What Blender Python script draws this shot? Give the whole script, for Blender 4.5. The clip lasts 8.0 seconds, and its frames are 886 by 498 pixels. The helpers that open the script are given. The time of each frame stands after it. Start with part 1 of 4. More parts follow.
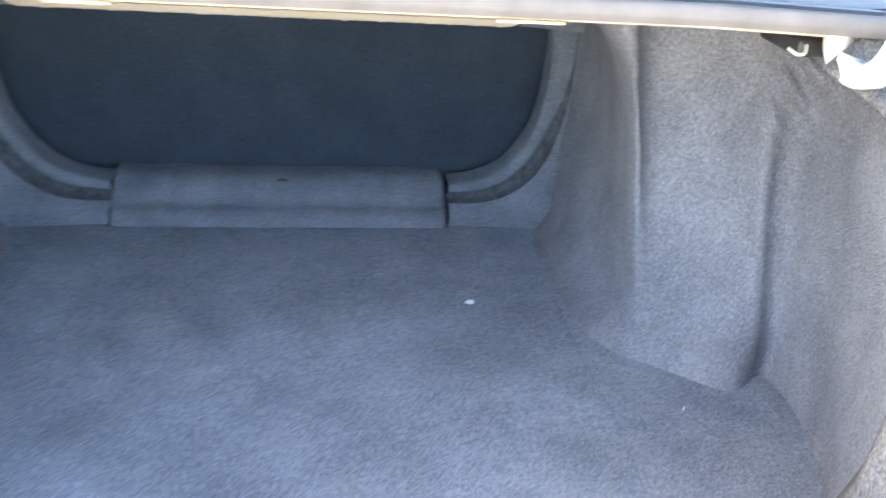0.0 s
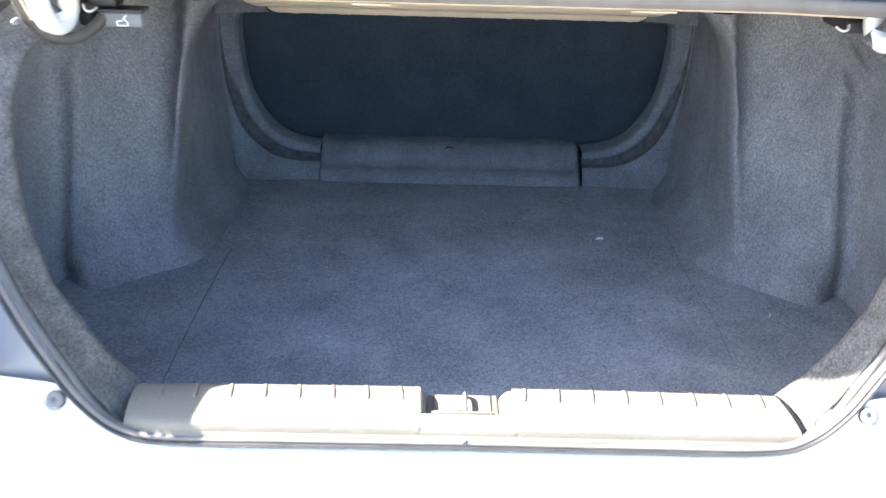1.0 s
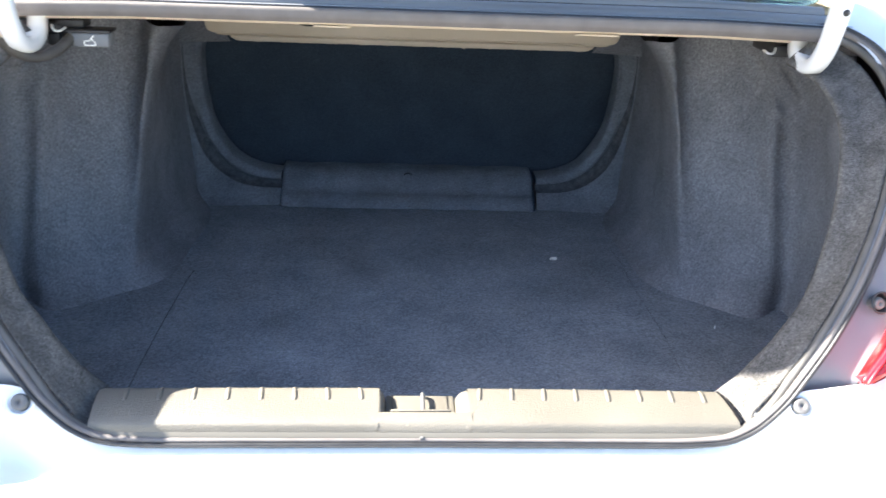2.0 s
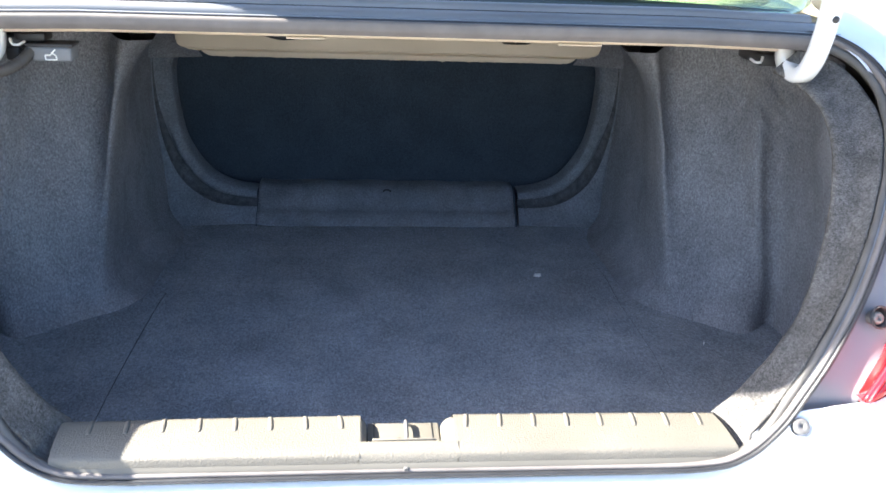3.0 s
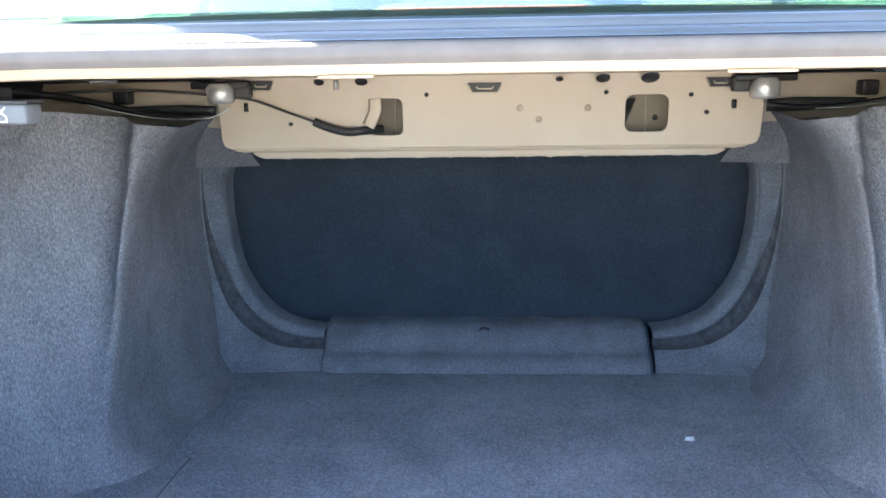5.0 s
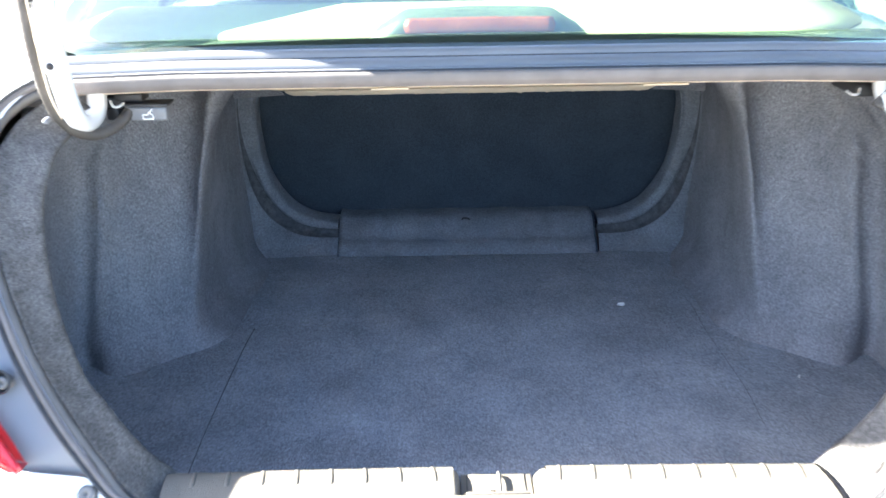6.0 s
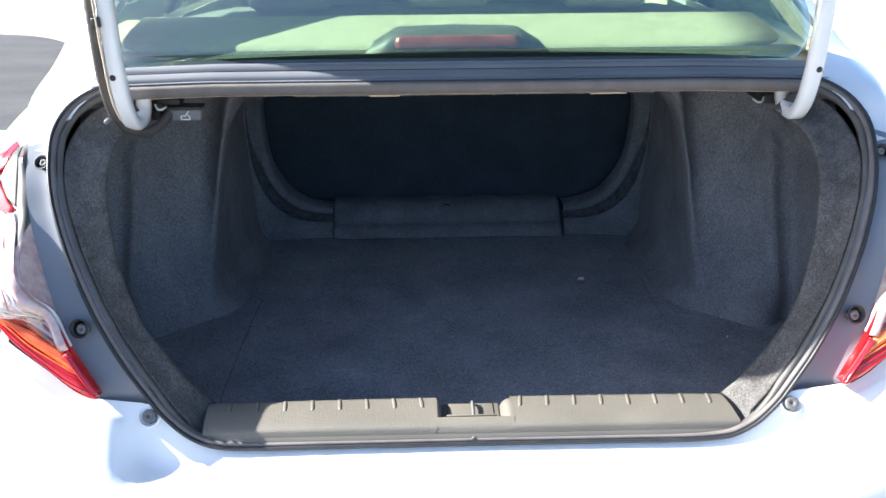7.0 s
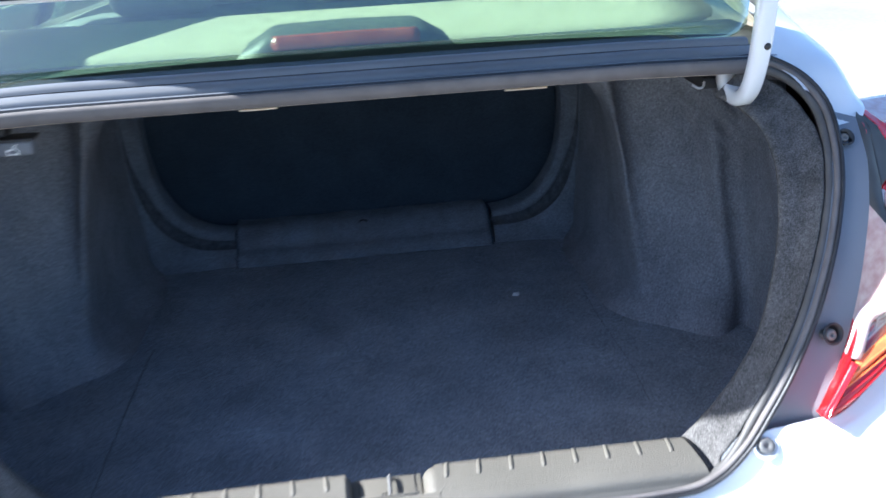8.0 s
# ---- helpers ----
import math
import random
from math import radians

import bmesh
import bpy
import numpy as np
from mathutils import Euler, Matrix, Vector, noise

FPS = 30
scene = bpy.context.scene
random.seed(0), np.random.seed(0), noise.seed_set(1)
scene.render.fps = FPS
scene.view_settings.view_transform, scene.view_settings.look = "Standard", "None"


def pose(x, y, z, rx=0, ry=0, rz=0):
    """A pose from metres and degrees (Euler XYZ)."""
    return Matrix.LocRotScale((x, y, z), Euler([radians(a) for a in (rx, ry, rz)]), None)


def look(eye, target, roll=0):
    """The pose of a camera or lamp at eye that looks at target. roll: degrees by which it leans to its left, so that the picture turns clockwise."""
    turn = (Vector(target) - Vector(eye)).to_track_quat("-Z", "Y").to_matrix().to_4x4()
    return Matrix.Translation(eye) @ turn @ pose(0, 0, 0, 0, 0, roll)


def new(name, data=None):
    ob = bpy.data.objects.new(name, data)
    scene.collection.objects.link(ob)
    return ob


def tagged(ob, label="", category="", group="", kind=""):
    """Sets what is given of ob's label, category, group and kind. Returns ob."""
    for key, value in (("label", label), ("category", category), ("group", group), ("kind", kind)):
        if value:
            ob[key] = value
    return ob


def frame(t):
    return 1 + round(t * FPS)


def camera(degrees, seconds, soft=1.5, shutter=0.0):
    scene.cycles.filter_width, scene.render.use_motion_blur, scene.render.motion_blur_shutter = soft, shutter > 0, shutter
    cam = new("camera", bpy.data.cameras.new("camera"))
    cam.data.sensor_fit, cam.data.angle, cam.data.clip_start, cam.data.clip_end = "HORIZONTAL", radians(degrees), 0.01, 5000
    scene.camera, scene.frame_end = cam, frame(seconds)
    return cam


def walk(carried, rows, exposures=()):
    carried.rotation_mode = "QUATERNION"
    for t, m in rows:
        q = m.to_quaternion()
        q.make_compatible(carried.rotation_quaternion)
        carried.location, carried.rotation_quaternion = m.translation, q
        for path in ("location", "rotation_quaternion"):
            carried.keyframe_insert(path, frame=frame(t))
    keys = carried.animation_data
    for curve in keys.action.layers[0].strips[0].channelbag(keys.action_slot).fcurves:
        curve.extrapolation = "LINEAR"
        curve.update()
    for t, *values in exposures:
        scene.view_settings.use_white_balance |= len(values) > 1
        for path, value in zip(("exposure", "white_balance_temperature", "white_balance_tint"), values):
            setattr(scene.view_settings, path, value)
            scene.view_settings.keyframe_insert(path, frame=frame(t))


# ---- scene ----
cam = camera(58.0, 8.0, shutter=0.4)
PATH = [
    (0, (0.061, -0.303, 1.236), (0.370, 1.421, 0.272), 4.9),
    (0.5, (0.019, -0.500, 1.285), (0.083, 1.234, 0.290), 3.0),
    (1, (-0.039, -0.688, 1.303), (-0.014, 1.066, 0.343), 1.7),
    (1.5, (-0.056, -0.753, 1.303), (-0.002, 1.029, 0.396), 2.6),
    (2, (-0.034, -0.749, 1.286), (0.086, 1.051, 0.421), 2.6),
    (2.2, (-0.029, -0.745, 1.287), (0.127, 1.053, 0.427), 2.8),
    (3.3, (-0.035, -0.65, 1.243), (0.135, 1.187, 0.471), 2.3),
    (3.5, (-0.033, -0.564, 1.183), (0.005, 1.341, 0.574), 0.3),
    (4, (-0.010, -0.364, 1.098), (-0.114, 1.590, 0.683), -0.8),
    (4.1, (0.0, -0.350, 1.087), (-0.125, 1.604, 0.677), -0.8),
    (4.2, (0.009, -0.346, 1.082), (-0.136, 1.607, 0.676), -0.8),
    (5.3, (-0.013, -0.376, 1.104), (-0.086, 1.559, 0.594), -0.8),
    (5.5, (-0.033, -0.453, 1.146), (-0.076, 1.451, 0.534), -0.7),
    (6, (-0.055, -0.685, 1.32), (-0.061, 1.14, 0.503), -1.0),
    (6.5, (-0.055, -0.858, 1.389), (-0.035, 0.954, 0.543), -0.6),
    (7, (-0.061, -0.918, 1.398), (-0.02, 0.899, 0.562), -0.4),
    (7.5, (-0.049, -0.906, 1.384), (0.024, 0.912, 0.552), -1.1),
    (7.7, (-0.025, -0.856, 1.384), (0.068, 0.95, 0.531), -2.1),
    (8, (0.007, -0.706, 1.358), (0.186, 1.095, 0.506), -3.0),
]
EXPOSURES = [(0, 4.47, 6800, 10), (0.5, 4.52, 6850, 10), (1.0, 3.70, 6600, 10), (1.5, 3.25, 6550, 10), (2.2, 2.95, 6450, 10), (3.3, 3.20, 6400, 10), (3.7, 3.68, 6700, 10), (4.2, 3.82, 6800, 10),
             (5.3, 4.15, 6200, 10), (6.0, 3.70, 6400, 10), (6.5, 2.70, 6250, 10), (7.0, 2.05, 6100, 10), (7.6, 1.79, 5800, 10), (8.0, 1.98, 5450, 10)]
walk(cam, [(t, look(eye, target, roll)) for t, eye, target, roll in PATH], EXPOSURES)

# ---- light ----
world = bpy.data.worlds.new("sky")
scene.world = world
world.use_nodes = True
wn, wl = world.node_tree.nodes, world.node_tree.links
SUN = Vector((-0.7970, 0.0880, 0.5980)).normalized()      # towards the sun
sky = wn.new("ShaderNodeTexSky")
sky.sky_type, sky.sun_disc = "NISHITA", False
sky.dust_density, sky.ozone_density = 1.8, 3.0
sky.sun_elevation = math.asin(SUN.z)
sky.sun_rotation = math.atan2(SUN.x, SUN.y)
wn["Background"].inputs["Strength"].default_value = 0.085
wl.new(sky.outputs[0], wn["Background"].inputs["Color"])
sun = new("sun", bpy.data.lights.new("sun", "SUN"))
sun.data.energy, sun.data.angle, sun.data.color = 5.0, radians(0.5), (1.0, 0.95, 0.86)
sun.matrix_world = look(SUN * 30, (0, 0, 0))


# ---- materials ----
def material(name, color, rough=0.6, metal=0.0, coat=0.0):
    m = bpy.data.materials.new(name)
    m.use_nodes = True
    b = m.node_tree.nodes["Principled BSDF"]
    b.inputs["Base Color"].default_value = (*color, 1)
    b.inputs["Roughness"].default_value = rough
    b.inputs["Metallic"].default_value = metal
    b.inputs["Coat Weight"].default_value = coat
    b.inputs["Coat Roughness"].default_value = 0.05
    return m


def textured(m, a, b, scale, bump=0.0, bump_scale=0.0, detail=6.0, stretch=(1, 1, 1), fine=0.0, rough=None):
    """Two colours by a large noise, mixed with a fine one, and a bump of its own size."""
    n, l = m.node_tree.nodes, m.node_tree.links
    p = n["Principled BSDF"]
    co, mp = n.new("ShaderNodeTexCoord"), n.new("ShaderNodeMapping")
    mp.inputs["Scale"].default_value = stretch
    l.new(co.outputs["Object"], mp.inputs["Vector"])
    big = n.new("ShaderNodeTexNoise")
    big.inputs["Scale"].default_value, big.inputs["Detail"].default_value = scale, detail
    l.new(mp.outputs[0], big.inputs["Vector"])
    small = n.new("ShaderNodeTexNoise")
    small.inputs["Scale"].default_value, small.inputs["Detail"].default_value = bump_scale or scale * 12, 3
    l.new(mp.outputs[0], small.inputs["Vector"])
    mix = n.new("ShaderNodeMix")
    mix.data_type = "FLOAT"
    mix.inputs[0].default_value = fine
    l.new(big.outputs[0], mix.inputs[2]), l.new(small.outputs[0], mix.inputs[3])
    ramp = n.new("ShaderNodeValToRGB")
    ramp.color_ramp.elements[0].position, ramp.color_ramp.elements[1].position = 0.32, 0.68
    ramp.color_ramp.elements[0].color, ramp.color_ramp.elements[1].color = (*a, 1), (*b, 1)
    l.new(mix.outputs[0], ramp.inputs[0]), l.new(ramp.outputs[0], p.inputs["Base Color"])
    if bump:
        bp = n.new("ShaderNodeBump")
        bp.inputs["Strength"].default_value, bp.inputs["Distance"].default_value = bump, 0.002
        l.new(small.outputs[0], bp.inputs["Height"]), l.new(bp.outputs[0], p.inputs["Normal"])
    if rough:
        rr = n.new("ShaderNodeMapRange")
        rr.inputs[3].default_value, rr.inputs[4].default_value = rough
        l.new(big.outputs[0], rr.inputs[0]), l.new(rr.outputs[0], p.inputs["Roughness"])
    return m


def felt(name, a, b, scale=9.0, pile=420.0, sheen=0.0, stretch=(1, 1, 1), tuft=70.0, fine=0.5, swing=0.38, nap=(16, 0.18)):
    """Carpet or felt: broad shading, brushed patches of the nap, tufts and fibres."""
    m = textured(material(name, a, 0.95), a, b, scale, 1.0, pile, 8, stretch, fine)
    n, l = m.node_tree.nodes, m.node_tree.links
    p = n["Principled BSDF"]
    p.inputs["Sheen Weight"].default_value = sheen
    p.inputs["Specular IOR Level"].default_value = 0.1
    for size, detail, rough, amount, bend in ((tuft, 5, 0.7, swing, 0.0), (nap[0], 4, 0.6, nap[1], 0.6)):
        tex, rg, mul = n.new("ShaderNodeTexNoise"), n.new("ShaderNodeMapRange"), n.new("ShaderNodeMix")
        tex.inputs["Scale"].default_value, tex.inputs["Detail"].default_value, tex.inputs["Roughness"].default_value = size, detail, rough
        tex.inputs["Distortion"].default_value = bend
        l.new(n["Mapping"].outputs[0], tex.inputs["Vector"])
        old = p.inputs["Base Color"].links[0].from_socket
        rg.inputs[1].default_value, rg.inputs[2].default_value, rg.inputs[3].default_value, rg.inputs[4].default_value = 0.3, 0.7, 1 - amount, 1 + amount
        mul.data_type, mul.blend_type = "RGBA", "MULTIPLY"
        mul.inputs[0].default_value = 1.0
        l.new(tex.outputs[0], rg.inputs[0]), l.new(old, mul.inputs[6]), l.new(rg.outputs[0], mul.inputs[7])
        l.new(mul.outputs[2], p.inputs["Base Color"])
    return m


CARPET = felt("floor carpet", (0.126, 0.137, 0.155), (0.347, 0.370, 0.408), 7, 420, 0.05, (1, 1, 1), 230, 0.62, 0.42, (12, 0.10))
FELT = felt("side trim felt", (0.122, 0.125, 0.137), (0.314, 0.314, 0.336), 6, 520, 0.0, (1, 1, 0.6), 300, 0.6, 0.34, (15, 0.13))
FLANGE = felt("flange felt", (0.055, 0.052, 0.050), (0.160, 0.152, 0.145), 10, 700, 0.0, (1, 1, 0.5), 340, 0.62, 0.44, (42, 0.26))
FLAP = felt("flap carpet", (0.123, 0.132, 0.148), (0.230, 0.243, 0.267), 10, 420, 0.0, (1, 1, 1), 230, 0.5, 0.32, (20, 0.12))
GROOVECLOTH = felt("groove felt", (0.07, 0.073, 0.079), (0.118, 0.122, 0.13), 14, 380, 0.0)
SEATCLOTH = felt("seat back carpet", (0.036, 0.048, 0.063), (0.059, 0.074, 0.094), 5, 420, 0.0, (1, 1, 1), 240, 0.5, 0.25, (10, 0.08))
WHITE = textured(material("white paint", (0.8, 0.8, 0.8), 0.22, coat=0.6), (0.76, 0.76, 0.755), (0.82, 0.82, 0.815), 3, rough=(0.18, 0.3))
# darker copy of the white paint: the flange's shade is in its colour
SHADEDJAMB = textured(material("shaded jamb paint", (0.62, 0.62, 0.63), 0.4), (0.17, 0.182, 0.205), (0.225, 0.237, 0.26), 4, rough=(0.32, 0.5))
# white gutter paint darkened to hold the shade below the lid
SHADEDGUTTER = textured(material("shaded gutter paint", (0.45, 0.46, 0.48), 0.35), (0.135, 0.142, 0.155), (0.18, 0.187, 0.20), 5, rough=(0.28, 0.45))
PRIMER = textured(material("body paint, dull", (0.72, 0.68, 0.6), 0.4), (0.52, 0.43, 0.325), (0.60, 0.505, 0.395), 6, rough=(0.3, 0.5))
SILLSMOOTH = textured(material("smooth grey plastic", (0.16, 0.145, 0.12), 0.5), (0.118, 0.107, 0.088), (0.142, 0.130, 0.107), 5, rough=(0.40, 0.55))
SILL = textured(material("grained grey plastic", (0.16, 0.145, 0.12), 0.5), (0.112, 0.102, 0.084), (0.148, 0.135, 0.111), 5, 0.45, 470, rough=(0.42, 0.6))
RUBBER = textured(material("grey rubber", (0.09, 0.08, 0.075), 0.65), (0.115, 0.102, 0.096), (0.155, 0.138, 0.13), 30, 0.1, 300, rough=(0.5, 0.75))
# the seal's grey rubber again, darkened for the shade on its bulb
SHADEDRUBBER = textured(material("shaded rubber", (0.06, 0.06, 0.062), 0.6), (0.07, 0.065, 0.06), (0.105, 0.097, 0.09), 30, 0.1, 300, rough=(0.45, 0.65))
BLACK = textured(material("black plastic", (0.02, 0.02, 0.022), 0.45), (0.016, 0.016, 0.018), (0.03, 0.03, 0.032), 40, 0.1, 500)
STEEL = textured(material("plated steel", (0.62, 0.61, 0.59), 0.35, 0.6), (0.56, 0.55, 0.53), (0.72, 0.71, 0.69), 60, rough=(0.25, 0.5))
CLIPGREY = textured(material("clip grey", (0.1, 0.1, 0.105), 0.55), (0.10, 0.097, 0.094), (0.14, 0.136, 0.13), 60)
GREYPL = textured(material("grey plastic", (0.28, 0.29, 0.31), 0.5), (0.13, 0.137, 0.15), (0.17, 0.178, 0.192), 30)
RED = material("red lens", (0.50, 0.008, 0.014), 0.12, coat=1.0)
ORANGE = textured(material("amber red lens", (0.75, 0.09, 0.02), 0.15, coat=1.0), (0.80, 0.10, 0.025), (0.90, 0.24, 0.07), 30)
REFLECT = textured(material("lamp reflector", (0.7, 0.68, 0.66), 0.2, 0.1), (0.58, 0.52, 0.51), (0.86, 0.83, 0.81), 25, 0.4, 60)
PINK = textured(material("pale pink lens", (0.7, 0.4, 0.4), 0.12, coat=1.0), (0.46, 0.29, 0.27), (0.62, 0.49, 0.46), 60)
DARKRED = textured(material("dim red lens", (0.35, 0.03, 0.03), 0.25), (0.32, 0.07, 0.055), (0.42, 0.11, 0.085), 40)
LAMPBASE = textured(material("red lamp body", (0.5, 0.03, 0.03), 0.3), (0.45, 0.02, 0.025), (0.58, 0.05, 0.05), 30)
HOUSING = textured(material("lamp housing", (0.06, 0.06, 0.055), 0.6), (0.05, 0.05, 0.048), (0.075, 0.075, 0.07), 20)
LAMPCASE = textured(material("brake lamp case", (0.15, 0.15, 0.14), 0.5), (0.085, 0.09, 0.08), (0.12, 0.125, 0.11), 12)
CONDUIT = textured(material("brown black conduit", (0.06, 0.055, 0.05), 0.5), (0.05, 0.045, 0.04), (0.085, 0.076, 0.068), 40)
# the beam's cream paint browned: shade inside the openings put into the colour
SHADEDBEAM = textured(material("shaded beam paint", (0.22, 0.18, 0.13), 0.6), (0.19, 0.155, 0.11), (0.27, 0.22, 0.165), 20)
TAN = textured(material("tan shelf cloth", (0.5, 0.45, 0.35), 0.9), (0.44, 0.40, 0.30), (0.52, 0.475, 0.375), 30, 0.3, 300)
IVORY = textured(material("pale grey leather", (0.62, 0.58, 0.5), 0.5), (0.27, 0.27, 0.265), (0.34, 0.338, 0.325), 12, 0.2, 200)
# dark colour in place of the lid's shadow on the shelf front
SHADEDSHELF = textured(material("shaded shelf front", (0.12, 0.125, 0.11), 0.8), (0.045, 0.055, 0.046), (0.075, 0.085, 0.072), 14, 0.2, 300)
DASH = textured(material("dark dashboard", (0.05, 0.05, 0.05), 0.6), (0.04, 0.04, 0.04), (0.07, 0.07, 0.07), 12)
LINT = textured(material("white lint", (0.8, 0.8, 0.78), 0.9), (0.7, 0.7, 0.68), (0.86, 0.86, 0.84), 200)
TYRE = textured(material("tyre rubber", (0.03, 0.03, 0.03), 0.8), (0.02, 0.02, 0.02), (0.04, 0.04, 0.04), 20)
CONCRETE = textured(material("pale concrete", (0.5, 0.46, 0.4), 0.9), (0.20, 0.185, 0.155), (0.33, 0.31, 0.265), 0.55, 0.3, 25, 10, fine=0.25)
ASPHALT = textured(material("sealed asphalt", (0.045, 0.045, 0.05), 0.92), (0.020, 0.020, 0.022), (0.060, 0.058, 0.058), 1.3, 0.5, 45, 10, (1, 2.2, 1), 0.42)


def pane_material(name, tint, gloss=0.02, least=0.06):
    """Clear glass: tinted light straight through, with a reflection that grows with the angle."""
    m = bpy.data.materials.new(name)
    m.use_nodes = True
    n, l = m.node_tree.nodes, m.node_tree.links
    n.remove(n["Principled BSDF"])
    t, g, f, x = n.new("ShaderNodeBsdfTransparent"), n.new("ShaderNodeBsdfGlossy"), n.new("ShaderNodeLayerWeight"), n.new("ShaderNodeMixShader")
    t.inputs[0].default_value = (*tint, 1)
    g.inputs["Roughness"].default_value = gloss
    f.inputs["Blend"].default_value = 0.5
    p, r = n.new("ShaderNodeMath"), n.new("ShaderNodeMapRange")
    p.operation, p.inputs[1].default_value = "POWER", 2.3
    r.inputs[3].default_value, r.inputs[4].default_value = least, 0.95
    l.new(f.outputs["Facing"], p.inputs[0]), l.new(p.outputs[0], r.inputs[0]), l.new(r.outputs[0], x.inputs[0])
    l.new(t.outputs[0], x.inputs[1]), l.new(g.outputs[0], x.inputs[2])
    l.new(x.outputs[0], n["Material Output"].inputs[0])
    return m


GLASS = pane_material("green tinted glass", (0.64, 0.78, 0.64), 0.02, 0.09)
LENS = pane_material("clear lens", (0.95, 0.93, 0.93))


# ---- mesh helpers ----
def thing(name, label, category, at=(0, 0, 0), group="", kind=""):
    ob = new(name)
    ob.empty_display_size = 0.05
    ob.location = at
    return tagged(ob, label, category, group, kind)


def mesh(name, bm, mat, smooth=True):
    bmesh.ops.recalc_face_normals(bm, faces=bm.faces)
    for f in bm.faces:
        f.smooth = smooth
    me = bpy.data.meshes.new(name)
    bm.to_mesh(me)
    bm.free()
    me.materials.append(mat)
    return me


def part(name, bm, mat, parent, label="", thick=0.0, bevel=0.0, smooth=True):
    ob = new(name, mesh(name, bm, mat, smooth))
    top = parent
    ob.parent = parent
    off = Vector((0, 0, 0))
    while top:
        off += top.location
        top = top.parent
    ob.location = -off
    if label:
        ob["label"] = label
    if thick:
        s = ob.modifiers.new("thickness", "SOLIDIFY")
        s.thickness, s.offset = abs(thick), 1 if thick > 0 else -1
    if bevel:
        b = ob.modifiers.new("edges", "BEVEL")
        b.width, b.segments, b.limit_method, b.angle_limit = bevel, 2, "ANGLE", radians(35)
    return ob


def smoothed(points, per=6):
    """A Catmull-Rom line through the points."""
    p = [Vector(q) for q in points]
    out = []
    for i in range(len(p) - 1):
        a, b, c, d = p[max(i - 1, 0)], p[i], p[i + 1], p[min(i + 2, len(p) - 1)]
        for k in range(per):
            t = k / per
            out.append(0.5 * (2 * b + (c - a) * t + (2 * a - 5 * b + 4 * c - d) * t * t + (3 * b - 3 * c + d - a) * t ** 3))
    return out + [p[-1]]


def resample(points, n):
    p = [Vector(q) for q in points]
    run = [0.0]
    for a, b in zip(p, p[1:]):
        run.append(run[-1] + (b - a).length)
    out, j = [], 0
    for i in range(n):
        s = run[-1] * i / (n - 1)
        while j < len(p) - 2 and run[j + 1] < s:
            j += 1
        d = run[j + 1] - run[j]
        out.append(p[j].lerp(p[j + 1], (s - run[j]) / d if d else 0))
    return out


def loft(lines, n=48, per=4, curve=True, rough=0.0):
    """A skin over lines that run the same way, rounded from line to line."""
    rows = [resample(line, n) for line in lines]
    cols = [smoothed([r[i] for r in rows], per) if curve and len(rows) > 2 else resample([r[i] for r in rows], per * (len(rows) - 1) + 1) for i in range(n)]
    bm = bmesh.new()
    grid = [[bm.verts.new(q + Vector((noise.noise(q * 23), noise.noise(q * 23 + Vector((7, 0, 0))), noise.noise(q * 23 + Vector((0, 9, 0))))) * rough) for q in c] for c in cols]
    for a, b in zip(grid, grid[1:]):
        for k in range(len(a) - 1):
            bm.faces.new((a[k], a[k + 1], b[k + 1], b[k]))
    return bm


def sweep(points, profile, up=(0, 0, 1), closed=False, caps=True, into=None):
    """A profile of (side, up) pairs carried along a line; side is right of the way, seen with up upwards."""
    bm = into or bmesh.new()
    p = [Vector(q) for q in points]
    rings = []
    for i, q in enumerate(p):
        d = (p[min(i + 1, len(p) - 1)] - p[max(i - 1, 0)]).normalized()
        u = Vector(up[i] if isinstance(up[0], (tuple, Vector)) else up)
        side = d.cross(u).normalized()
        u = side.cross(d)
        rings.append([bm.verts.new(q + side * a + u * b) for a, b in profile])
    for a, b in zip(rings, rings[1:] + (rings[:1] if closed else [])):
        for k in range(len(profile)):
            bm.faces.new((a[k], a[k - 1], b[k - 1], b[k]))
    if caps and not closed:
        bm.faces.new(rings[0]), bm.faces.new(rings[-1][::-1])
    return bm


def ring(r, n=10, r2=None):
    return [(r * math.cos(2 * math.pi * k / n), (r2 or r) * math.sin(2 * math.pi * k / n)) for k in range(n)]


def tube(points, r, n=8, into=None):
    p = [Vector(q) for q in points]
    d = (p[-1] - p[0]).normalized()
    up = (0, 0, 1) if abs(d.z) < 0.8 else (0, 1, 0)
    return sweep(points, ring(r, n), up, into=into)


def block(x0, x1, y0, y1, z0, z1, into=None):
    bm = into or bmesh.new()
    m = Matrix.LocRotScale(((x0 + x1) / 2, (y0 + y1) / 2, (z0 + z1) / 2), None, (x1 - x0, y1 - y0, z1 - z0))
    bmesh.ops.create_cube(bm, size=1, matrix=m)
    return bm


def disc(at, way, profile, n=24, into=None):
    """A turned piece: profile of (radius, along) pairs about the axis way through at."""
    bm = into or bmesh.new()
    q = Vector(way).to_track_quat("Z", "Y").to_matrix().to_4x4()
    m = Matrix.Translation(at) @ q
    rings = []
    for r, h in profile:
        if r <= 1e-6:
            rings.append([bm.verts.new(m @ Vector((0, 0, h)))] * n)
        else:
            rings.append([bm.verts.new(m @ Vector((r * math.cos(2 * math.pi * k / n), r * math.sin(2 * math.pi * k / n), h))) for k in range(n)])
    for a, b in zip(rings, rings[1:]):
        for k in range(n):
            vs = []
            for v in (a[k - 1], a[k], b[k], b[k - 1]):
                if v not in vs:
                    vs.append(v)
            if len(vs) > 2:
                bm.faces.new(vs)
    return bm


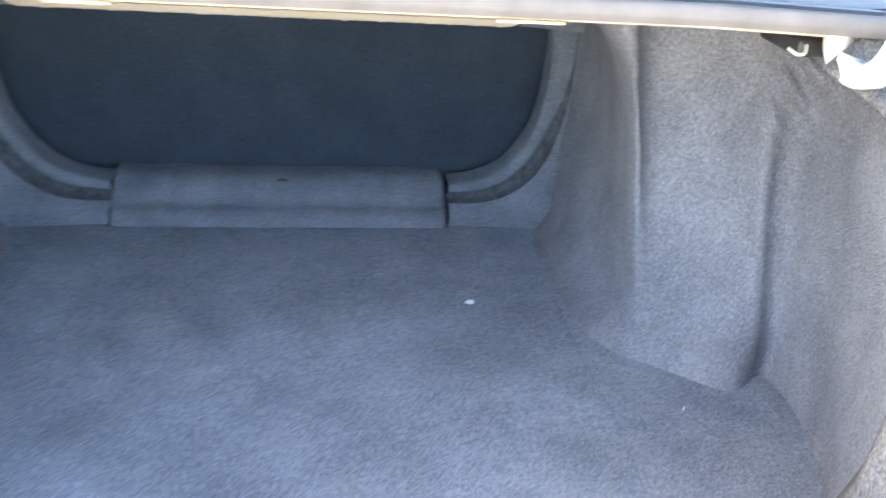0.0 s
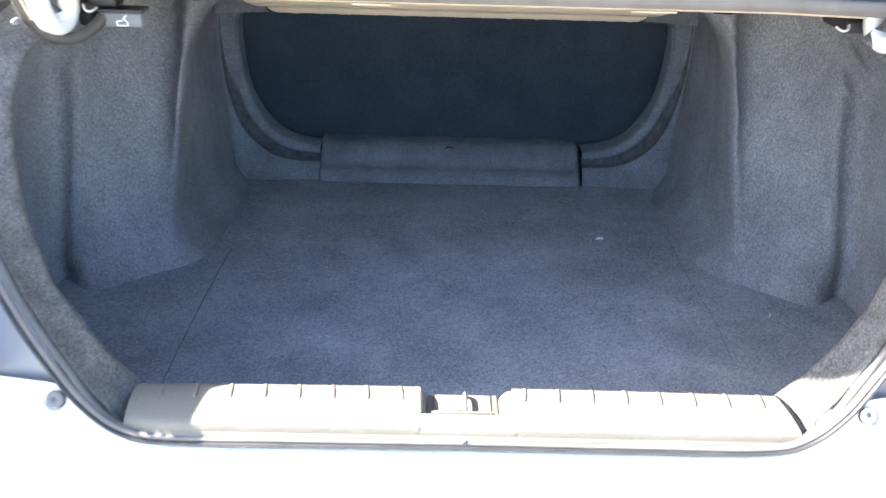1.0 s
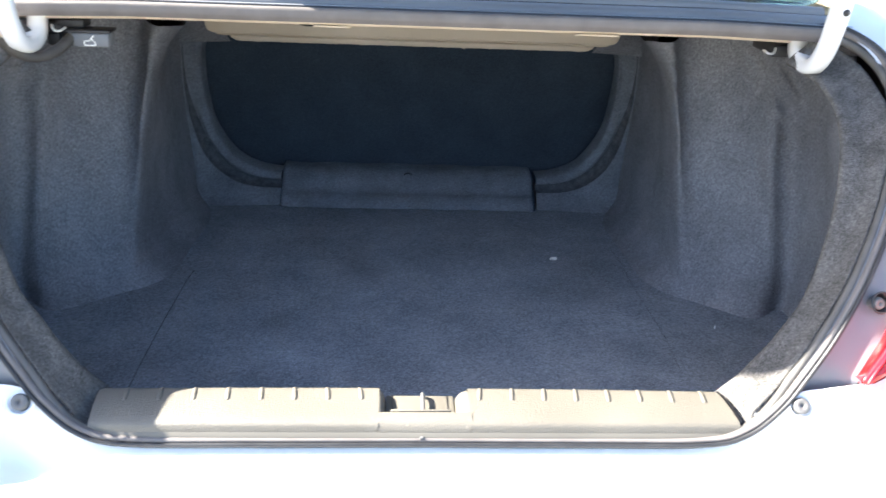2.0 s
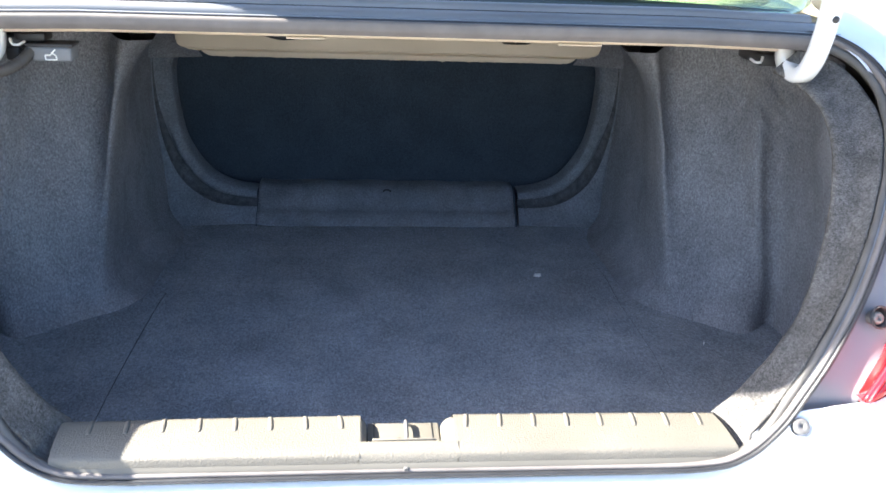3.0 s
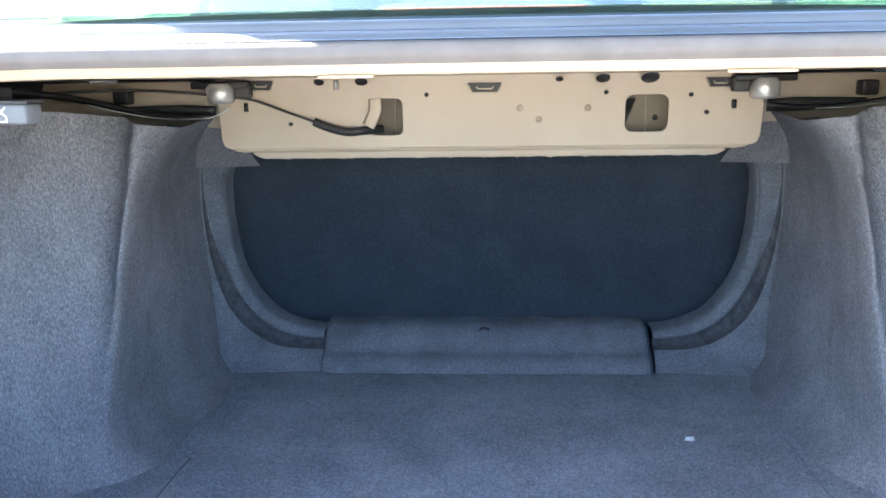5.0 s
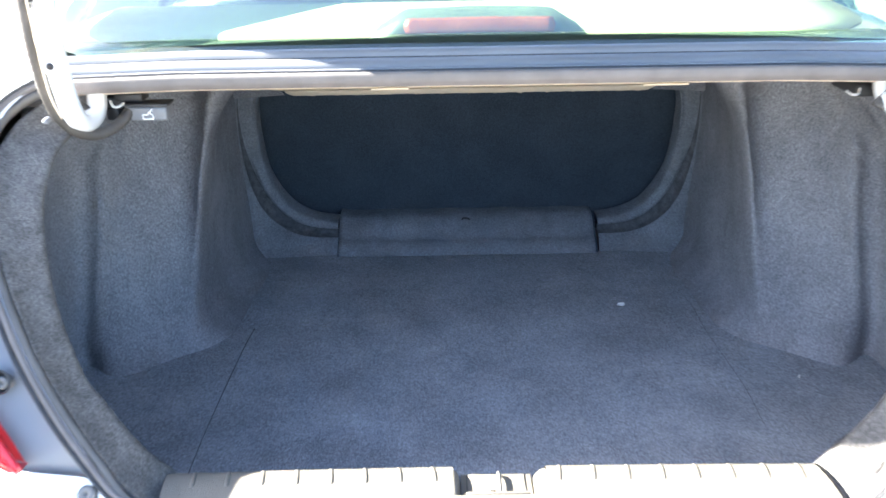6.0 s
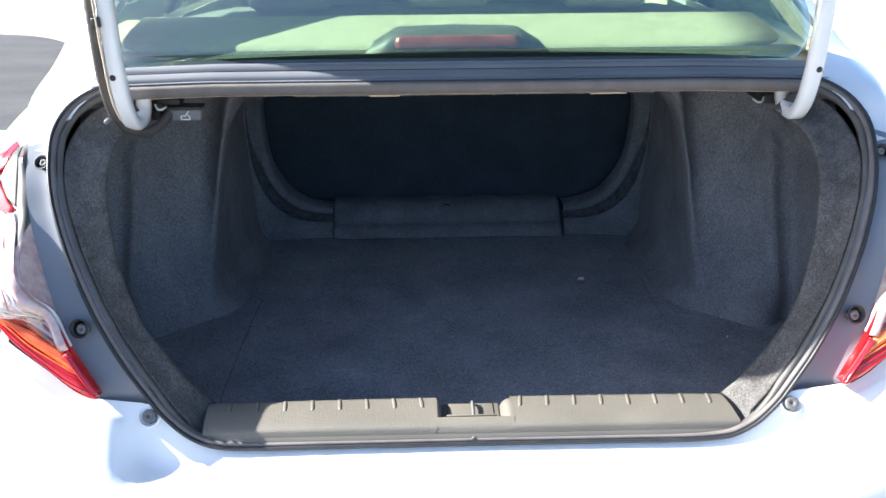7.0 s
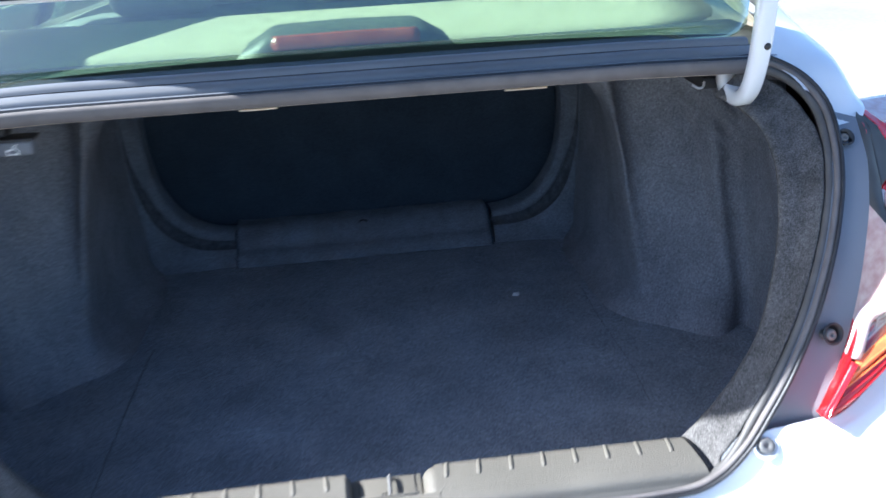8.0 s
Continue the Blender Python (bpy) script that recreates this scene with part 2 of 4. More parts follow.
def plate(outer, holes, to3d, depth):
    """A flat plate with holes: loops of (u, v), laid by to3d(u, v, d) with d from 0 to depth."""
    bm = bmesh.new()
    edges, rows = [], []
    for loop in [outer, *holes]:
        vs = [bm.verts.new((u, v, 0)) for u, v in loop]
        edges += [bm.edges.new((vs[k - 1], vs[k])) for k in range(len(vs))]
    bmesh.ops.triangle_fill(bm, use_beauty=True, use_dissolve=False, edges=edges)
    ext = bmesh.ops.extrude_face_region(bm, geom=bm.faces[:])
    for v in ext["geom"]:
        if isinstance(v, bmesh.types.BMVert):
            v.co.z = depth
    for v in bm.verts:
        v.co = to3d(*v.co)
    return bm


def rounded(u0, u1, v0, v1, r, n=5):
    out = []
    for cu, cv, a in ((u1 - r, v0 + r, -90), (u1 - r, v1 - r, 0), (u0 + r, v1 - r, 90), (u0 + r, v0 + r, 180)):
        out += [(cu + r * math.cos(radians(a + 90 * k / n)), cv + r * math.sin(radians(a + 90 * k / n))) for k in range(n + 1)]
    return out


def resample2(points, n):
    return [(v.x, v.y) for v in resample([(x, z, 0) for x, z in smoothed_2(points)], n)]


def smoothed_2(points):
    return [(v.x, v.y) for v in smoothed([(x, z, 0) for x, z in points], 6)]


def flip(points, s):
    return [Vector((s * x, y, z)) for x, y, z in points]


def both(points):
    """A line on the right side, from the middle outwards, joined to its mirror image."""
    return flip(points[::-1], -1) + flip(points, 1)[1 if abs(points[0][0]) < 1e-6 else 0:]


# ---- the fitted lines of the car's tail, right side (metres) ----
# outer edge of the opening, from the sill's middle up to the gutter's middle
OPENING = [(0, -0.006, 0.672), (0.20, -0.007, 0.672), (0.335, -0.008, 0.674), (0.386, -0.006, 0.688), (0.425, 0.004, 0.721), (0.455, 0.019, 0.756),
           (0.488, 0.038, 0.80), (0.523, 0.065, 0.855), (0.552, 0.097, 0.906), (0.573, 0.127, 0.946), (0.592, 0.163, 0.987), (0.605, 0.205, 1.027),
           (0.610, 0.25, 1.060), (0.597, 0.295, 1.086), (0.562, 0.325, 1.103), (0.50, 0.333, 1.107), (0.25, 0.334, 1.108), (0, 0.334, 1.108)]
# inner edge of the carpeted flange
INNER = [(0.374, 0.070, 0.686), (0.383, 0.067, 0.701), (0.399, 0.064, 0.722), (0.420, 0.067, 0.751), (0.448, 0.079, 0.785), (0.474, 0.095, 0.815), (0.495, 0.116, 0.858),
         (0.513, 0.142, 0.897), (0.530, 0.180, 0.951), (0.539, 0.22, 0.995), (0.541, 0.265, 1.027), (0.530, 0.31, 1.047), (0.508, 0.345, 1.058)]
# inner edge of the tail lamp
LAMP = [(0.519, 0.015, 0.752), (0.545, 0.036, 0.800), (0.567, 0.057, 0.843), (0.591, 0.088, 0.893), (0.614, 0.127, 0.952), (0.625, 0.151, 0.978), (0.636, 0.182, 1.009), (0.649, 0.238, 1.045)]
BELT = [(0.672, 0.27, 1.052), (0.705, 0.37, 1.050), (0.742, 0.50, 1.047), (0.80, 0.70, 1.043), (0.852, 0.95, 1.04), (0.875, 1.4, 1.03), (0.885, 2.2, 1.0), (0.87, 3.0, 0.97)]


# ---- ground ----
def smoothed_flat(points):
    return smoothed([(x, y, 0) for x, y in points], 8)


def flat(points, z):
    bm = bmesh.new()
    bm.faces.new([bm.verts.new((x, y, z)) for x, y in points])
    return bm


ground = new("ground", mesh("ground", flat([(-400, -400), (400, -400), (400, 400), (-400, 400)], 0), CONCRETE))
tagged(ground, "pale sunlit concrete of an open lot", "ground", kind="structure")
corner = [(v.x, v.y) for v in smoothed_flat([(-9.0, 7.9), (-6.5, 7.85), (-5.2, 7.75), (-4.4, 7.55), (-3.95, 7.40), (-3.5, 7.0), (-3.1, 6.3), (-2.5, 5.2), (-2.0, 4.2), (-1.6, 2.9), (-1.5, 1.6), (-2.2, 0.7), (-4.0, 0.5)])]
edge = [(-60, 9.5)] + corner + [(-60, 0.5)]
patch = new("pavement", mesh("pavement", flat(edge, 0.004), ASPHALT))
tagged(patch, "dark sealed asphalt beside the car, with a rounded edge", "pavement", kind="structure")

# ---- the car ----
sedan = thing("sedan", "white four-door sedan parked with its trunk open", "car", (0, 0.3, 0))


def body_shell():
    """The painted skin round the opening, and the plain rest of the car."""
    for s in (-1, 1):
        o = [Vector((0.449, 0.018, 0.734))] + smoothed(OPENING[5:13], 6)
        o = [v + Vector((-0.008, 0.003, 0)) for v in o]
        lamp_edge = [Vector((0.517, 0.017, 0.736))] + smoothed(LAMP)
        panel = part("rear_panel", loft([flip(resample(o, 30), s), flip([v.lerp(w, 0.5) + Vector((0, 0.004, -0.002)) for v, w in zip(resample(o, 30), resample(lamp_edge, 30))], s), flip(resample(lamp_edge, 30), s)], 40, 4), SHADEDJAMB, sedan, "white painted body flange beside the opening, coloured as shaded")
        # quarter panel top: from the gutter's end, out over the shoulder
        inner = smoothed([(0.598, 0.224, 1.035), (0.602, 0.253, 1.0555), (0.592, 0.29, 1.084), (0.570, 0.328, 1.105), (0.572, 0.38, 1.123), (0.615, 0.46, 1.158), (0.62, 0.60, 1.215), (0.595, 0.80, 1.29), (0.56, 1.05, 1.365)])
        mid = smoothed([(0.636, 0.232, 1.040), (0.650, 0.262, 1.056), (0.655, 0.30, 1.090), (0.665, 0.36, 1.108), (0.680, 0.44, 1.118), (0.705, 0.55, 1.13), (0.72, 0.70, 1.17), (0.705, 0.90, 1.24), (0.66, 1.12, 1.34)])
        outer = smoothed([(0.652, 0.232, 1.040), (0.676, 0.262, 1.050), (0.690, 0.32, 1.058), (0.715, 0.39, 1.060), (0.745, 0.50, 1.058), (0.77, 0.60, 1.060), (0.795, 0.72, 1.07), (0.785, 0.92, 1.13), (0.72, 1.14, 1.29)])
        part("quarter_panel", loft([flip(inner, s), flip(mid, s), flip(outer, s)], 60, 5), WHITE, sedan, "smooth white painted quarter panel")
        low = [(0.70, 0.16, 0.90), (0.80, 0.30, 0.93), (0.875, 0.55, 0.93), (0.897, 0.95, 0.93), (0.905, 1.4, 0.92), (0.905, 2.2, 0.90), (0.89, 3.0, 0.88)]
        sill = [(0.86, 0.30, 0.34), (0.875, 0.45, 0.32), (0.885, 0.7, 0.30), (0.885, 1.0, 0.28), (0.885, 1.4, 0.26), (0.885, 2.2, 0.25), (0.87, 3.0, 0.27)]
        part("side_panel", loft([flip(smoothed(BELT), s), flip(smoothed(low), s), flip([(a, b, c * 0.5 + 0.3) for a, b, c in low[2:]], s), flip(smoothed(sill), s)], 60, 4), WHITE, sedan)
        part("front_wing", loft([flip([(0.87, 3.0, 0.97), (0.84, 3.5, 0.9), (0.74, 3.95, 0.78)], s), flip([(0.89, 3.0, 0.88), (0.87, 3.5, 0.82), (0.78, 4.0, 0.68)], s), flip([(0.87, 3.0, 0.27), (0.86, 3.5, 0.27), (0.78, 4.02, 0.25)], s)], 24, 4), WHITE, sedan)
        part("pillar", loft([flip([(0.56, 1.05, 1.365), (0.60, 1.5, 1.40), (0.60, 2.1, 1.38), (0.68, 2.75, 1.12), (0.74, 3.0, 0.97)], s), flip([(0.66, 1.12, 1.33), (0.68, 1.5, 1.345), (0.68, 2.1, 1.33), (0.78, 2.75, 1.08), (0.86, 3.0, 0.965)], s)], 30, 2), WHITE, sedan)
        part("door_pillar", loft([flip([(0.69, 1.78, 1.34), (0.87, 1.72, 1.02)], s), flip([(0.69, 1.88, 1.34), (0.87, 1.86, 1.02)], s)], 6, 1), BLACK, sedan, thick=0.02)
    part("roof", loft([both([(0, 1.06, 1.395), (0.3, 1.06, 1.39), (0.565, 1.06, 1.362)]), both([(0, 1.5, 1.42), (0.3, 1.5, 1.415), (0.60, 1.5, 1.395)]), both([(0, 2.1, 1.405), (0.3, 2.1, 1.40), (0.60, 2.1, 1.375)])], 24, 6), WHITE, sedan, thick=0.02)
    part("hood", loft([both([(0, 3.0, 1.0), (0.5, 3.0, 0.99), (0.87, 3.0, 0.965)]), both([(0, 3.5, 0.94), (0.5, 3.5, 0.93), (0.84, 3.5, 0.895)]), both([(0, 4.05, 0.80), (0.5, 4.0, 0.79), (0.74, 3.94, 0.775)]), both([(0, 4.12, 0.3), (0.5, 4.08, 0.3), (0.78, 4.02, 0.3)])], 24, 4), WHITE, sedan)
    for s in (-1, 1):
        for y in (0.72, 3.4):
            w = part("wheel", disc((s * 0.825, y, 0.31), (s, 0, 0), [(0.20, -0.09), (0.30, -0.09), (0.315, -0.06), (0.315, 0.06), (0.30, 0.09), (0.21, 0.09), (0.20, 0.06)]), TYRE, sedan, "black tyre")
            part("rim", disc((s * 0.825, y, 0.31), (s, 0, 0), [(0.0, 0.05), (0.06, 0.06), (0.19, 0.05), (0.205, 0.08), (0.21, 0.02)]), STEEL, w)
    def pane(name, lines, label):
        g = part(name, loft([[Vector(p) for p in q] for q in lines], 12, 3), GLASS, sedan, label, thick=-0.004)
        g.visible_shadow = False
    pane("windscreen", [both([(0, 2.13, 1.40), (0.58, 2.13, 1.372)]), both([(0, 2.6, 1.22), (0.66, 2.6, 1.19)]), both([(0, 3.02, 1.005), (0.74, 2.98, 0.99)])], "clear front windscreen")
    for s in (-1, 1):
        pane("door_window", [flip([(0.70, 1.16, 1.32), (0.685, 1.77, 1.335)], s), flip([(0.865, 1.10, 1.045), (0.872, 1.70, 1.025)], s)], "rear door glass")
        pane("door_window", [flip([(0.685, 1.89, 1.335), (0.69, 2.12, 1.32), (0.78, 2.72, 1.085)], s), flip([(0.872, 1.87, 1.02), (0.876, 2.2, 1.005), (0.866, 2.85, 0.985)], s)], "front door glass")
    part("underbody", block(-0.78, 0.78, 0.25, 3.9, 0.22, 0.27), BLACK, sedan)


def ease(x, a=0.30, b=0.46):
    t = max(0.0, min(1.0, (x - a) / (b - a)))
    return t * t * (3 - 2 * t)


def bumper():
    o = smoothed(OPENING[:5], 6)
    top = [v + Vector((-0.002 * ease(v.x), 0.003, 0.001 + 0.002 * ease(v.x))) for v in o] + [Vector(q) for q in ((0.438, 0.0095, 0.7335), (0.449, 0.0125, 0.7405), (0.474, 0.012, 0.7440), (0.50, 0.0115, 0.7485), (0.522, 0.010, 0.7525))] + smoothed([(0.545, 0.012, 0.766), (0.575, 0.018, 0.788), (0.61, 0.026, 0.815), (0.65, 0.040, 0.843), (0.705, 0.065, 0.880), (0.80, 0.16, 0.918), (0.872, 0.40, 0.915)])
    ledge = smoothed([(0, -0.046, 0.661), (0.19, -0.045, 0.661), (0.32, -0.040, 0.661), (0.405, -0.031, 0.662), (0.445, -0.024, 0.670), (0.47, -0.020, 0.697), (0.492, -0.017, 0.730), (0.54, -0.011, 0.746), (0.58, -0.005, 0.768), (0.62, 0.008, 0.797), (0.66, 0.024, 0.826), (0.74, 0.07, 0.866), (0.83, 0.185, 0.88), (0.885, 0.40, 0.885)])
    face = smoothed([(0, -0.115, 0.641), (0.25, -0.113, 0.643), (0.36, -0.110, 0.648), (0.44, -0.105, 0.660), (0.52, -0.096, 0.676), (0.60, -0.080, 0.696), (0.68, -0.048, 0.722), (0.75, -0.008, 0.745), (0.82, 0.07, 0.765), (0.88, 0.2, 0.78), (0.90, 0.42, 0.785)])
    belly = smoothed([(0, -0.155, 0.55), (0.3, -0.148, 0.55), (0.5, -0.125, 0.555), (0.66, -0.085, 0.56), (0.76, -0.03, 0.57), (0.85, 0.08, 0.58), (0.9, 0.3, 0.59), (0.905, 0.44, 0.59)])
    foot = smoothed([(0, -0.12, 0.28), (0.3, -0.115, 0.28), (0.5, -0.095, 0.28), (0.66, -0.055, 0.29), (0.76, 0.0, 0.3), (0.84, 0.1, 0.31), (0.87, 0.3, 0.33), (0.88, 0.45, 0.34)])
    def by_x(q):
        xs = [v.x for v in q]
        return [Vector((x, float(np.interp(x, xs, [v.y for v in q])), float(np.interp(x, xs, [v.z for v in q])))) for x in [xs[-1] * k / 90 for k in range(91)]]
    top, ledge, face, belly, foot = [by_x(q) for q in (top, ledge, face, belly, foot)]
    b = part("bumper", loft([both(q) for q in (top, [a.lerp(b, 0.5) + Vector((0, 0, -0.002)) for a, b in zip(top, ledge)], ledge, [a.lerp(b, 0.3) + Vector((0, 0, -0.004)) for a, b in zip(ledge, face)], [a.lerp(b, 0.65) + Vector((0, 0, -0.003)) for a, b in zip(ledge, face)], face, [a.lerp(b, 0.4) + Vector((0, -0.006, 0.004)) for a, b in zip(face, belly)], belly, foot)], 161, 5), WHITE, sedan, "white painted rear bumper cover")
    for s in (-1, 1):
        p = Vector((s * 0.449, 0.001, 0.7275))
        way = Vector((0, -0.75, 0.66))
        w = part("bumper_clip", disc(p, way, [(0.0, 0.001), (0.0018, 0.001), (0.0022, 0.0032), (0.0080, 0.0032), (0.0095, 0.002), (0.0095, -0.012)]), CLIPGREY, sedan, "dark grey plastic push clip")
        part("clip_pocket", disc(p, way, [(0.0165, -0.0012), (0.0150, 0.0005), (0.0125, -0.0015), (0.012, -0.008)]), WHITE, w)


def tail_lamp(s):
    """C-shaped lamp that stands proud of the body flange and wraps round the corner."""
    def skin(x, z, lift):
        flat = float(np.interp(z, [0.91, 0.975], [1.0, 0.08]))     # the upper half lies nearly flush
        x, z, lift = x + 0.6 * lift * (1 - flat), z - 0.33 * lift * (1 - flat) * float(np.interp(z, [1.0, 1.045], [1, 0])), lift * flat
        y = float(np.interp(z, [0.60, 0.70, 0.725, 0.841, 0.95, 1.037, 1.06], [-0.02, -0.005, 0.005, 0.055, 0.125, 0.21, 0.29]))
        bulge = 0.046 * ease(x, 0.555, 0.605) * (1 - ease(x, 0.625, 0.665)) * ease(z, 0.855, 0.895) * (1 - ease(z, 0.92, 0.975))
        return Vector((s * x, y - lift - bulge + 0.9 * max(0.0, x - 0.62) ** 1.4, z))

    def line(points, lift, n=30):
        return [skin(x, z, lift) for x, z in resample2(points, n)]

    inner = [(0.507, 0.768), (0.525, 0.795), (0.544, 0.822), (0.566, 0.863), (0.586, 0.897), (0.598, 0.919), (0.606, 0.941), (0.619, 0.970), (0.627, 0.988), (0.631, 1.010), (0.637, 1.034), (0.648, 1.051)]
    e = resample(smoothed(LAMP), 40)
    edge1 = [v + (w - v) * 0.5 + Vector((-s * 0.001, -0.004, 0)) for v, w in zip(flip(e, s), line(inner, 0.030, 40))]
    rim = line(inner, 0.031, 40)
    part("lamp_gasket", loft([flip(e, s)[:13], edge1[:13], rim[:13]], 16, 3), RED, sedan, "red lamp edge")
    part("lamp_gasket", loft([flip(e, s)[12:27], edge1[12:27], rim[12:27]], 20, 3), PINK, sedan, "pale pink lamp edge")
    part("lamp_gasket", loft([flip(e, s)[26:], edge1[26:], rim[26:]], 20, 3), HOUSING, sedan, "black lamp edge")
    outer = [(0.530, 0.775), (0.565, 0.800), (0.62, 0.845), (0.70, 0.893), (0.79, 0.92), (0.82, 0.97), (0.81, 1.02), (0.77, 1.045), (0.70, 1.052)]
    lamp = part("tail_lamp", loft([line(inner, 0.020, 40), line(outer, 0.018, 40)], 40, 8, False), LAMPBASE, sedan, "tail lamp with red, amber and clear lenses")

    def zone(name, a, b, mat, lift=0.033, label="", bulge=0.004):
        p, q = resample2(a, 24), resample2(b, 24)
        lines = []
        for k in range(5):
            t = k / 4
            lines.append([skin(u * (1 - t) + v * t, w * (1 - t) + z * t, lift + bulge * math.sin(math.pi * t)) for (u, w), (v, z) in zip(p, q)])
        return part(name, loft(lines, 24, 2), mat, lamp, label, thick=-0.003)

    zone("red_edge", inner[:3], [(0.513, 0.773), (0.534, 0.797), (0.553, 0.822)], RED, 0.036, "bright red edge lens")
    up = [(0.550, 0.823), (0.58, 0.842), (0.612, 0.859), (0.645, 0.882), (0.71, 0.922), (0.80, 0.962)]
    mid = [(0.527, 0.790), (0.560, 0.812), (0.60, 0.838), (0.642, 0.868), (0.71, 0.905), (0.80, 0.942)]
    low = [(0.513, 0.765), (0.541, 0.778), (0.562, 0.794), (0.596, 0.820), (0.638, 0.853), (0.705, 0.886), (0.80, 0.922)]
    part("lens_skirt", loft([line([(0.507, 0.768)] + low, 0.034), line([(0.509, 0.764)] + [(x + 0.002, z - 0.003) for x, z in low], 0.012)], 30, 2), RED, lamp)
    part("red_edge", tube(line([(0.508, 0.769), (0.530, 0.797), (0.549, 0.823)], 0.034, 16), 0.0042, 8), RED, lamp, "bright red edge lens")
    zone("amber_lens", up, mid, ORANGE, label="amber upper strip of the lower lens")
    zone("red_lens", mid, low, RED, label="red lower lens")
    for k in range(4):
        f = 0.2 + 0.2 * k
        path = [(a * (1 - f) + b * f, c * (1 - f) + d * f) for (a, c), (b, d) in zip(up, low)]
        part("lens_rib", tube(line(path, 0.0375, 20), 0.0011, 5), RED if k > 1 else ORANGE, lamp)
    clear_in = [(0.548, 0.826), (0.566, 0.863), (0.586, 0.897), (0.598, 0.919), (0.606, 0.941), (0.619, 0.970), (0.629, 0.982)]
    clear_out = [(0.556, 0.829), (0.62, 0.866), (0.66, 0.893), (0.71, 0.927), (0.76, 0.955), (0.80, 0.975), (0.80, 1.01)]
    zone("reflector", clear_in, clear_out, REFLECT, 0.022, "silvery reflector behind a clear lens", -0.006)
    zone("clear_lens", clear_in, clear_out, LENS, 0.034, "clear outer lens").visible_shadow = False
    zone("pink_edge", clear_in, [(x + 0.010, z + 0.001) for x, z in clear_in], PINK, 0.030, "pale pink lens edge")
    for k, mat in enumerate((REFLECT, PINK, REFLECT, RED, REFLECT)):
        d = 0.016 + 0.011 * k
        path = [(0.552 + d * 1.9, 0.828 + d * 1.1 + 0.004), (0.566 + d * 1.35, 0.863 + 0.25 * d), (0.586 + d, 0.897), (0.606 + d, 0.941), (0.622 + d, 0.975)]
        part("lens_rib", tube(line(path, 0.028, 20), 0.0014, 5), mat, lamp)
    for k in range(3):
        d = 0.008 + 0.009 * k
        part("lens_rib", tube(line([(0.556 + d * 0.4, 0.829 + d), (0.62, 0.866 + d), (0.66, 0.893 + d), (0.71, 0.927 + d)], 0.028, 20), 0.0013, 5), PINK if k % 2 else REFLECT, lamp)
    zone("red_bar", [(0.628, 0.983), (0.640, 0.981), (0.654, 0.987), (0.70, 1.004), (0.78, 1.02)], [(0.626, 0.989), (0.637, 0.994), (0.657, 1.011), (0.70, 1.028), (0.78, 1.04)], RED, 0.036, "red cross lens")
    zone("black_panel", [(0.627, 0.990), (0.631, 1.010), (0.636, 1.034), (0.643, 1.049)], [(0.645, 1.000), (0.657, 1.011), (0.661, 1.018), (0.652, 1.034)], HOUSING, 0.033, "dark grey lamp panel", 0.001)
    strip_up = [(0.649, 1.053), (0.657, 1.046), (0.667, 1.038), (0.70, 1.034), (0.78, 1.042)]
    zone("red_top", strip_up, [(0.643, 1.049), (0.649, 1.039), (0.660, 1.024), (0.70, 1.020), (0.78, 1.030)], RED, 0.036, "red upper lens strip")
    zone("top_lens", [(0.651, 1.055), (0.670, 1.054), (0.70, 1.053), (0.74, 1.050), (0.78, 1.046)], strip_up, PINK, 0.034, "pale pink upper lens")


def body_plugs():
    for s in (-1, 1):
        for p, way, r in (((0.541, 0.050, 0.841), (0.1, -0.91, 0.4), 0.0118), ((0.618, 0.205, 1.030), (0.05, -0.75, 0.66), 0.0095)):
            at, w = Vector((s * p[0], p[1], p[2])), Vector((s * way[0], way[1], way[2])).normalized()
            hole = part("plug_hole", disc(at, w, [(r + 0.002, 0.0015), (r, 0.003), (r - 0.0015, -0.006), (0.006, -0.01), (0, -0.01)]), BLACK, sedan, "black recessed fastener")
            part("bolt", disc(at + Vector((s * -0.003, 0, -0.001)), w, [(0, 0.0015), (0.002, 0.0015), (0.0025, 0.004), (r * 0.5, 0.004), (r * 0.64, 0.001), (r * 0.64, -0.01)]), CLIPGREY, hole, "grey rubber bolt cap")


